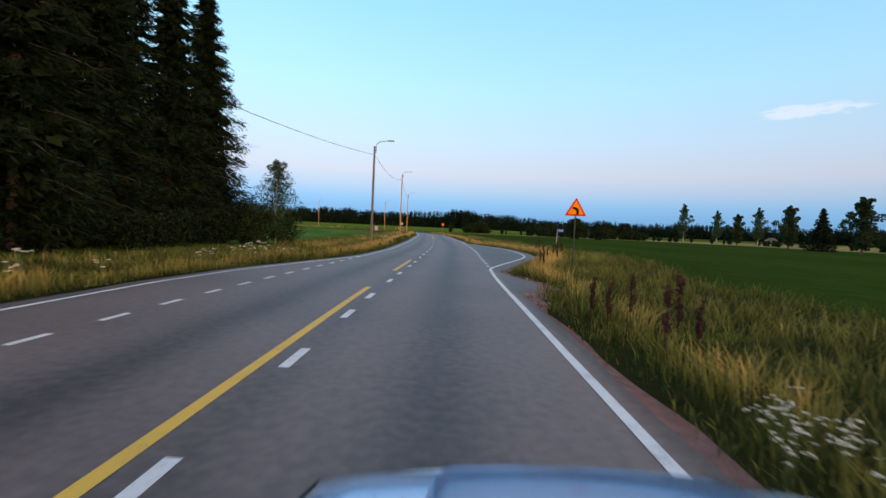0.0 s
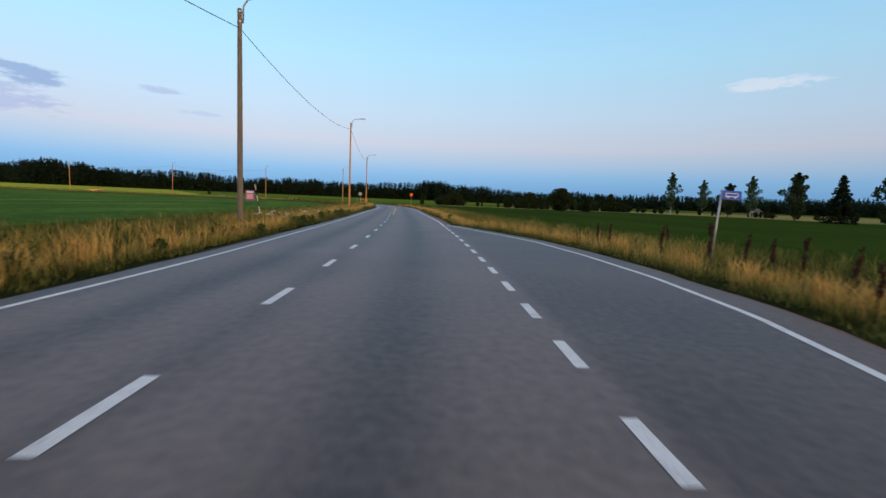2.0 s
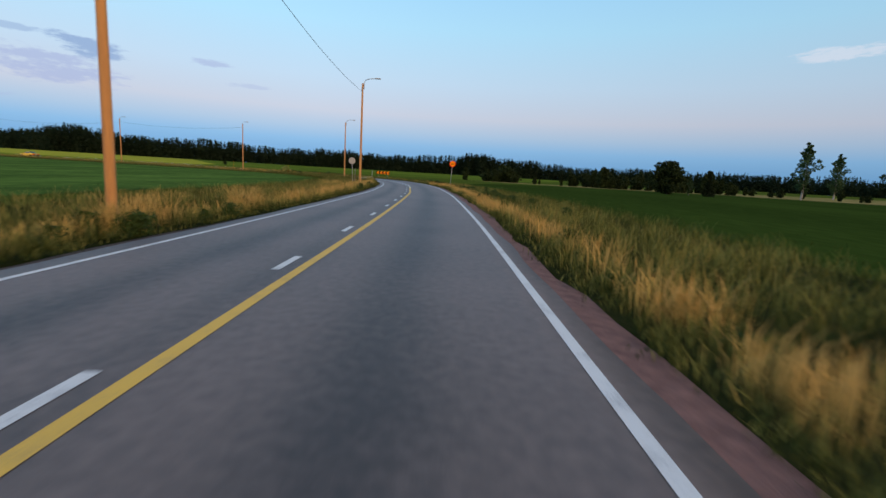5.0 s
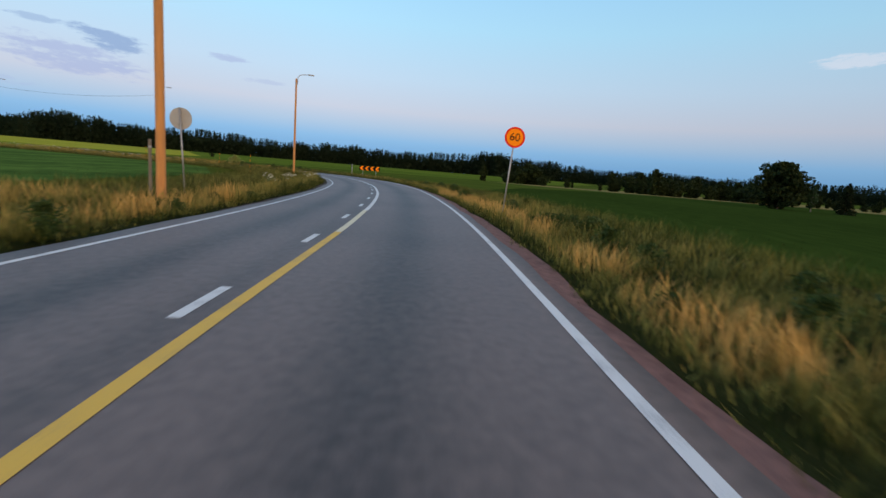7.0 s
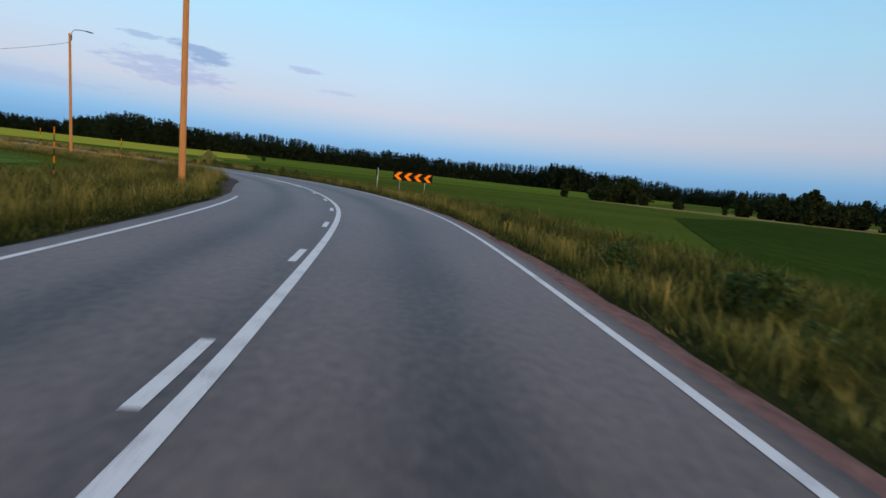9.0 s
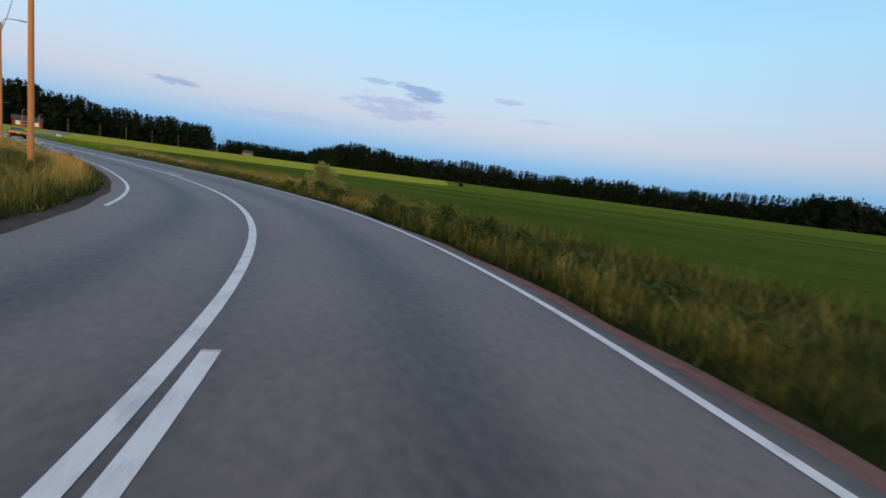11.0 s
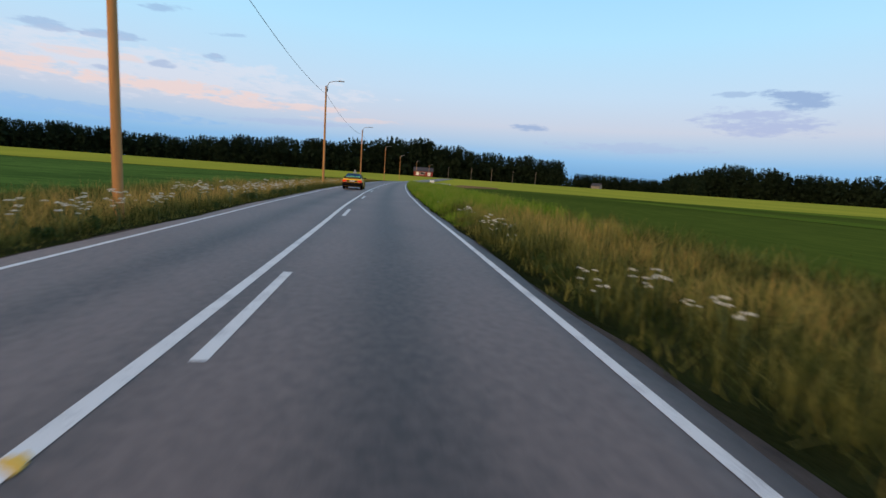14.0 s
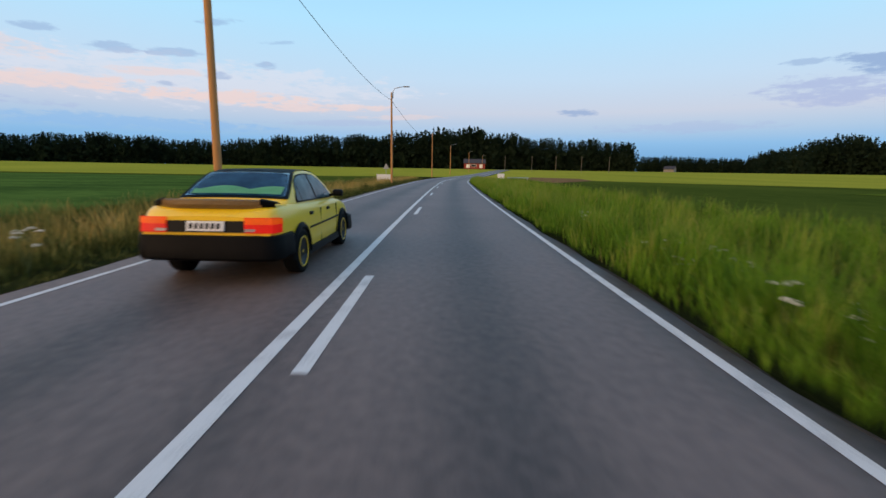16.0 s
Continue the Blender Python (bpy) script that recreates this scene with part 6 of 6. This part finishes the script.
def sedan(m, body_mat, roof_mat, custom):
    """A 1990s four-door saloon, its tail at x = 0 and its nose at x = 4.25, on its wheels."""
    car = empty("car", m)
    xs = np.r_[-0.05, 0.0, 0.05, 0.11, 0.18, 0.28, np.linspace(0.4, 3.9, 32), 4.0, 4.08, 4.15, 4.20, 4.25]
    body = part("body", loft(bmesh.new(), [hull_row(float(x)) for x in xs]), body_mat, car, smooth=True)
    body.data.set_sharp_from_angle(angle=radians(40))
    cabin = part("cabin", loft(bmesh.new(), [cabin_row(float(x)) for x in np.linspace(0.60, 3.04, 34)]), body_mat, car, smooth=True)
    cabin.data.set_sharp_from_angle(angle=radians(40))
    shell("roof_skin", over_top(1.34, 2.32, 0.01, 0.010), roof_mat, car, custom.get("roof", ""))
    shell("window_surround", over_top(0.70, 1.345, -0.015, 0.008), TRIM, car)
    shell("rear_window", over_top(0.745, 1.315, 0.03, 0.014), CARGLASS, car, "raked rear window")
    shell("windscreen", over_top(2.36, 2.98, 0.03, 0.012), CARGLASS, car)
    for sg in (1, -1):
        shell("side_surround", side_pane(sg, [(0.93, 0.945, 0.99), (1.05, 0.945, 1.17), (1.20, 0.945, 1.275), (1.40, 0.945, 1.325), (1.75, 0.94, 1.335), (2.15, 0.935, 1.325), (2.35, 0.93, 1.27), (2.60, 0.93, 1.115), (2.83, 0.93, 0.945)], 0.006), TRIM, car)
        for loop in ([(0.985, 0.965, 1.03), (1.10, 0.965, 1.19), (1.135, 0.965, 1.215)], [(1.165, 0.965, 1.235), (1.30, 0.965, 1.285), (1.50, 0.96, 1.31), (1.78, 0.96, 1.315)], [(1.85, 0.96, 1.315), (2.15, 0.955, 1.305), (2.33, 0.95, 1.25), (2.58, 0.95, 1.095), (2.77, 0.95, 0.97)]):
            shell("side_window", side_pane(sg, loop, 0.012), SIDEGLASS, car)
        pane("side_moulding", [(1.22, sg * 0.850, 0.565), (2.95, sg * 0.850, 0.575), (2.95, sg * 0.850, 0.60), (1.22, sg * 0.850, 0.59)], (0, sg * 0.012, 0), TRIM, car)
        pane("sill", [(1.10, sg * 0.835, 0.19), (3.0, sg * 0.835, 0.19), (3.0, sg * 0.842, 0.30), (1.10, sg * 0.842, 0.30)], (0, sg * 0.018, 0), TRIM, car)
        for x in (1.33, 2.28):
            bm = bmesh.new()
            box(bm, x - 0.075, x + 0.075, sg * 0.842 - 0.016, sg * 0.842 + 0.016, 0.75, 0.80, 0.012)
            part("door_handle", bm, TRIM, car)
        for x in (1.83, 2.86):
            bm = bmesh.new()
            box(bm, x - 0.002, x + 0.002, sg * 0.842 - 0.008, sg * 0.842 + 0.007, 0.31, 0.82)
            part("door_gap", bm, TRIM, car)
        bm = bmesh.new()
        box(bm, 2.60, 2.71, sg * 0.93 - 0.085, sg * 0.93 + 0.085, 0.95, 1.065, 0.035)
        tube(bm, [(2.68, sg * 0.78, 0.96), (2.65, sg * 0.88, 0.985)], 0.025, 6)
        part("mirror", bm, TRIM, car)
        for x in (0.83, 3.32):
            yc, hub_z, r = sg * 0.765, 0.295, 0.295
            out = sg * 0.105
            bm = lathe(bmesh.new(), x, yc, hub_z, [(0.19, -out), (r - 0.03, -out), (r, -out * 0.75), (r, out * 0.75), (r - 0.012, out * 0.93), (r - 0.04, out), (0.205, out * 0.96), (0.20, out * 0.7)])
            wheel = part("wheel", bm, TYRE, car, "black tyre", smooth=True)
            bm = lathe(bmesh.new(), x, yc, hub_z, [(0.205, out * 0.90), (0.185, out * 0.55), (0.12, out * 0.35), (0.06, out * 0.55), (0.001, out * 0.55)])
            part("rim", bm, RIM_BLACK, wheel, smooth=True)
            bm = lathe(bmesh.new(), x, yc, hub_z, [(0.192, out * 0.93), (0.196, out * 1.01), (0.206, out * 1.01), (0.210, out * 0.93)])
            part("rim_ring", bm, custom["rim"], wheel, custom.get("rim_label", ""))
            bm = lathe(bmesh.new(), x, yc, hub_z, [(0.062, out * 0.5), (0.060, out * 0.75), (0.048, out * 0.85), (0.001, out * 0.88)], 20)
            part("hub_cap", bm, custom["rim"], wheel, smooth=True)
            # flare round the wheel house
            arch = [math.pi * (i / 20) * 1.08 - 0.125 for i in range(21)]
            rows = [[(x + q * math.cos(a), sg * w, 0.285 + q * math.sin(a)) for q, w in ((0.325, 0.80), (0.330, 0.872), (0.345, 0.884), (0.385, 0.872), (0.41, 0.845))] for a in arch]
            shell("wheel_flare", rows, TRIM if custom["flare"] else body_mat, car)
            bm = bmesh.new()
            o = [(x + 0.335 * math.cos(a), 0.285 + 0.335 * math.sin(a)) for a in arch]
            a = [bm.verts.new((px, sg * 0.856, max(pz, 0.2))) for px, pz in o]
            b = [bm.verts.new((px, sg * 0.60, max(pz, 0.2))) for px, pz in o]
            bm.faces.new(b[::-1])
            bm.faces.new(a)
            for i in range(len(a)):
                j = (i + 1) % len(a)
                bm.faces.new((a[i], a[j], b[j], b[i]))
            part("wheel_arch", bm, TRIM, car)
    # bumpers, rounded in plan and in section
    def bumper(plan, z0, z1, mat):
        rows = []
        for px, py, nx, ny in plan:
            rows.append([(px - nx * d, py - ny * d, z0 + (z1 - z0) * f) for f, d in ((0.0, 0.06), (0.04, 0.02), (0.12, 0.0), (0.55, 0.0), (0.62, 0.010), (0.94, 0.012), (0.985, 0.022), (1.0, 0.06))])
        return rows
    half = [(-0.125, 0.0, -1, 0), (-0.12, 0.35, -1, 0.05), (-0.105, 0.66, -0.97, 0.2), (-0.07, 0.78, -0.8, 0.6), (0.0, 0.845, -0.4, 0.9), (0.12, 0.872, 0, 1), (0.46, 0.876, 0, 1)]
    tail = [(x, -y, nx, -ny) for x, y, nx, ny in half[:0:-1]] + half
    shell("rear_bumper", bumper(tail, 0.31, 0.62, custom["bumper"]), custom["bumper"], car, "black rear bumper" if custom["flare"] else "", 0.02)
    nose = [(4.20 - x * 1.0, y, -nx, ny) for x, y, nx, ny in tail]
    shell("front_bumper", bumper(nose, 0.20, 0.50, custom["bumper"]), custom["bumper"], car, "", 0.02)
    # tail: black panel, plate, lights that wrap the corner
    pane("tail_panel", [(-0.055, -0.46, 0.655), (-0.055, 0.46, 0.655), (-0.03, 0.46, 0.815), (-0.03, -0.46, 0.815)], (-0.016, 0, 0), TRIM, car)
    plate_m = pane("number_plate", [(-0.078, -0.22, 0.672), (-0.078, 0.22, 0.672), (-0.056, 0.22, 0.785), (-0.056, -0.22, 0.785)], (-0.012, 0, 0), SIGN_WHITE, car)
    for k in range(6):
        y = 0.165 - k * 0.064
        pane("plate_bar", [(-0.090, y - 0.017, 0.70), (-0.090, y + 0.017, 0.70), (-0.076, y + 0.017, 0.762), (-0.076, y - 0.017, 0.762)], (-0.004, 0, 0), SIGN_BLACK, plate_m)
    for sg in (1, -1):
        plan = [(-0.078, 0.455), (-0.076, 0.58), (-0.070, 0.70), (-0.048, 0.772), (0.0, 0.808), (0.115, 0.838)]

        def lens(z0, z1, q, lift):
            return [[(x + 0.10 * (z - 0.65) + 0.06 * (z - 0.65) * k / 5 - lift, sg * (y + lift * 0.8 - 0.03 * (z - 0.65)), z) for z in np.linspace(z0, z1 - 0.02 * (k == 5), 4)] for k, (x, y) in enumerate(plan[:q])]
        tl = shell("tail_light", lens(0.650, 0.832, 6, 0.0), LENS_RED, car, "red tail light")
        shell("amber_lens", lens(0.752, 0.826, 6, 0.005), LENS_AMBER, tl, "amber upper lens")
        shell("reverse_lens", lens(0.668, 0.700, 2, 0.005), LENS_CLEAR, tl, "pale reversing lens")
        pane("head_light", [(4.19, sg * 0.36, 0.54), (4.10, sg * 0.68, 0.54), (3.98, sg * 0.765, 0.55), (3.97, sg * 0.76, 0.66), (4.08, sg * 0.68, 0.68), (4.19, sg * 0.36, 0.66)], (0.03, sg * 0.012, 0), LENS_CLEAR, car)
    pane("grille", [(4.235, -0.30, 0.53), (4.235, 0.30, 0.53), (4.20, 0.30, 0.64), (4.20, -0.30, 0.64)], (0.02, 0, 0), TRIM, car)
    if custom.get("spoiler"):
        lip = shell("spoiler", [[(x + 0.10 * (abs(q) ** 3), 0.60 * q, z - 0.012 * q * q) for x, z in ((0.03, 0.925), (0.0, 0.975), (0.005, 1.025), (0.05, 1.04), (0.22, 0.985))] for q in np.linspace(-1, 1, 13)], SPOILER, car, "bare brown lip spoiler", 0.01)
        for sg in (1, -1):
            shell("spoiler_end", [[(x + 0.10 + 0.10 * q, sg * (0.585 + 0.15 * q), 0.925 + (z - 0.925) * (1 - 0.35 * q)) for x, z in ((0.02, 0.925), (-0.01, 0.975), (-0.005, 1.03), (0.05, 1.045), (0.19, 0.985))] for q in np.linspace(0, 1, 5)], TRIM, lip, "black spoiler end", 0.01)
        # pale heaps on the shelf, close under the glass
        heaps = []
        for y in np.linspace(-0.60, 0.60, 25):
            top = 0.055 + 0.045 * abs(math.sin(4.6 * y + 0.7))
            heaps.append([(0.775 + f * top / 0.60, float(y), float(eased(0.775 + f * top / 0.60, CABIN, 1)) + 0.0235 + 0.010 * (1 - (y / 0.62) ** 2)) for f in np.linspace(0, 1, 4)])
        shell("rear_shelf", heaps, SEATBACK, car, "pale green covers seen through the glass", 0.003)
    if custom.get("bonnet"):
        rows = []
        for x in np.linspace(3.06, 4.06, 14):
            zt = float(eased(x, HULL, 1))
            w = 0.47 - 0.10 * (x - 3.06)
            rows.append([(float(x), w * q, zt + 0.010 + b) for q, b in ((-1.10, 0.0), (-1.02, 0.016), (-0.96, 0.024), (-0.5, 0.034), (0.0, 0.038), (0.5, 0.034), (0.96, 0.024), (1.02, 0.016), (1.10, 0.0))])
        shell("bonnet_bulge", rows, body_mat, car, "raised middle of the bonnet")
        for sg in (1, -1):
            bm = bmesh.new()
            tube(bm, [(3.03, sg * 0.745, 0.905), (3.5, sg * 0.735, 0.852), (3.93, sg * 0.70, 0.762)], 0.005, 5)
            part("bonnet_gap", bm, TRIM, car)
            bm = bmesh.new()
            tube(bm, [(3.03, sg * 0.10, 0.95), (2.99, sg * 0.38, 0.965), (2.97, sg * 0.66, 0.985)], 0.010, 5)
            part("wiper", bm, TRIM, car)
        bm = bmesh.new()
        box(bm, 2.97, 3.07, -0.66, 0.66, 0.925, 0.945, 0.006)
        part("cowl", bm, TRIM, car, "black slatted cowl")
    return car


def heading_matrix(x, y, dx, dy, tail):
    """A car whose point at x = tail stands over x, y and whose nose looks along dx, dy."""
    a = math.degrees(math.atan2(dy, dx))
    p = Vector((x, y)) - Vector((dx, dy)).normalized() * tail
    return pose(p.x, p.y, 0.0, 0, 0, a)


tagged(sedan(heading_matrix(-117.0, 177.0, -2.37, 0.29, 0.83), YELLOW, TRIM, dict(rim=YELLOW, rim_label="yellow pinstripe on the black rim", flare=True, bumper=TRIM, spoiler=True, roof="black roof")),
       "yellow four-door saloon with black bumpers, flares and wheels", "car")
tagged(sedan(heading_matrix(3.11, -6.69, -0.058, 1.0, 2.62), BLUE, BLUE, dict(rim=STEEL, flare=False, bumper=BLUE, bonnet=True)),
       "glossy light blue saloon on the road, its bonnet towards the fields", "car")


# ---------------------------------------------------------------- small marks and mounds
def blot(name, x, y, z, w, d, h, mat, seed, label, category):
    """A low uneven heap or splash, flat below."""
    rng = np.random.default_rng(seed)
    bm = bmesh.new()
    bmesh.ops.create_icosphere(bm, subdivisions=3, radius=1.0)
    for v in bm.verts:
        a = math.atan2(v.co.y, v.co.x)
        k = 1 + 0.22 * math.sin(3 * a + seed) + 0.12 * math.sin(7 * a + 2 * seed) + float(rng.normal(0, 0.03))
        v.co = Vector((v.co.x * w / 2 * k, v.co.y * d / 2 * k, max(v.co.z, -0.02) * h * (1 + float(rng.normal(0, 0.08)))))
    ob = part(name, bm, mat, None, "", True)
    ob.matrix_basis = pose(x, y, z, 0, 0, 20 * seed)
    return tagged(ob, label, category)


blot("paint_spill", -77.0, 174.45, 0.006, 0.17, 0.10, 0.004, PAINT_YELLOW, 2, "splash of yellow paint on the white centre line", "paint mark")
blot("earth_mound", -58.0, 176.75, -0.06, 1.1, 0.5, 0.11, GRAVEL, 3, "small heap of bare reddish earth at the verge", "mound")


def build_rubble():
    """Loose stones and dry litter spilled along the apron's outer edge."""
    rng = np.random.default_rng(41)
    bm = bmesh.new()
    n = 380
    ss = S0 + rng.uniform(4.5, 12.0, n)
    d = np.abs(rng.normal(0.25, 0.30, n)) + 0.02
    xy = spot(ss, edge_r(ss) + d)
    z = road_z(ss) + verge_z(d)
    for (x, y), h, r in zip(xy, z, rng.gamma(2.0, 0.005, n) + 0.005):
        turn = Euler(rng.uniform(0, 6.28, 3)).to_matrix().to_4x4()
        m = Matrix.Translation((x, y, h + r * 0.25)) @ turn @ Matrix.Diagonal((r * 1.5, r, r * 0.7, 1))
        made = bmesh.ops.create_icosphere(bm, subdivisions=1, radius=1.0, matrix=m)["verts"]
        for v in made:
            v.co += Vector(rng.normal(0, 0.15 * r, 3))
    tagged(part("rubble", bm, RUBBLE), "pale brown stones and litter beside the asphalt", "rubble", kind="stuff")


RUBBLE = material("rubble_stone", (0.30, 0.24, 0.19), (0.13, 0.09, 0.075), 6.0, 60.0, 0.95, 0.4, island=0.7, spec=0.1)
build_rubble()
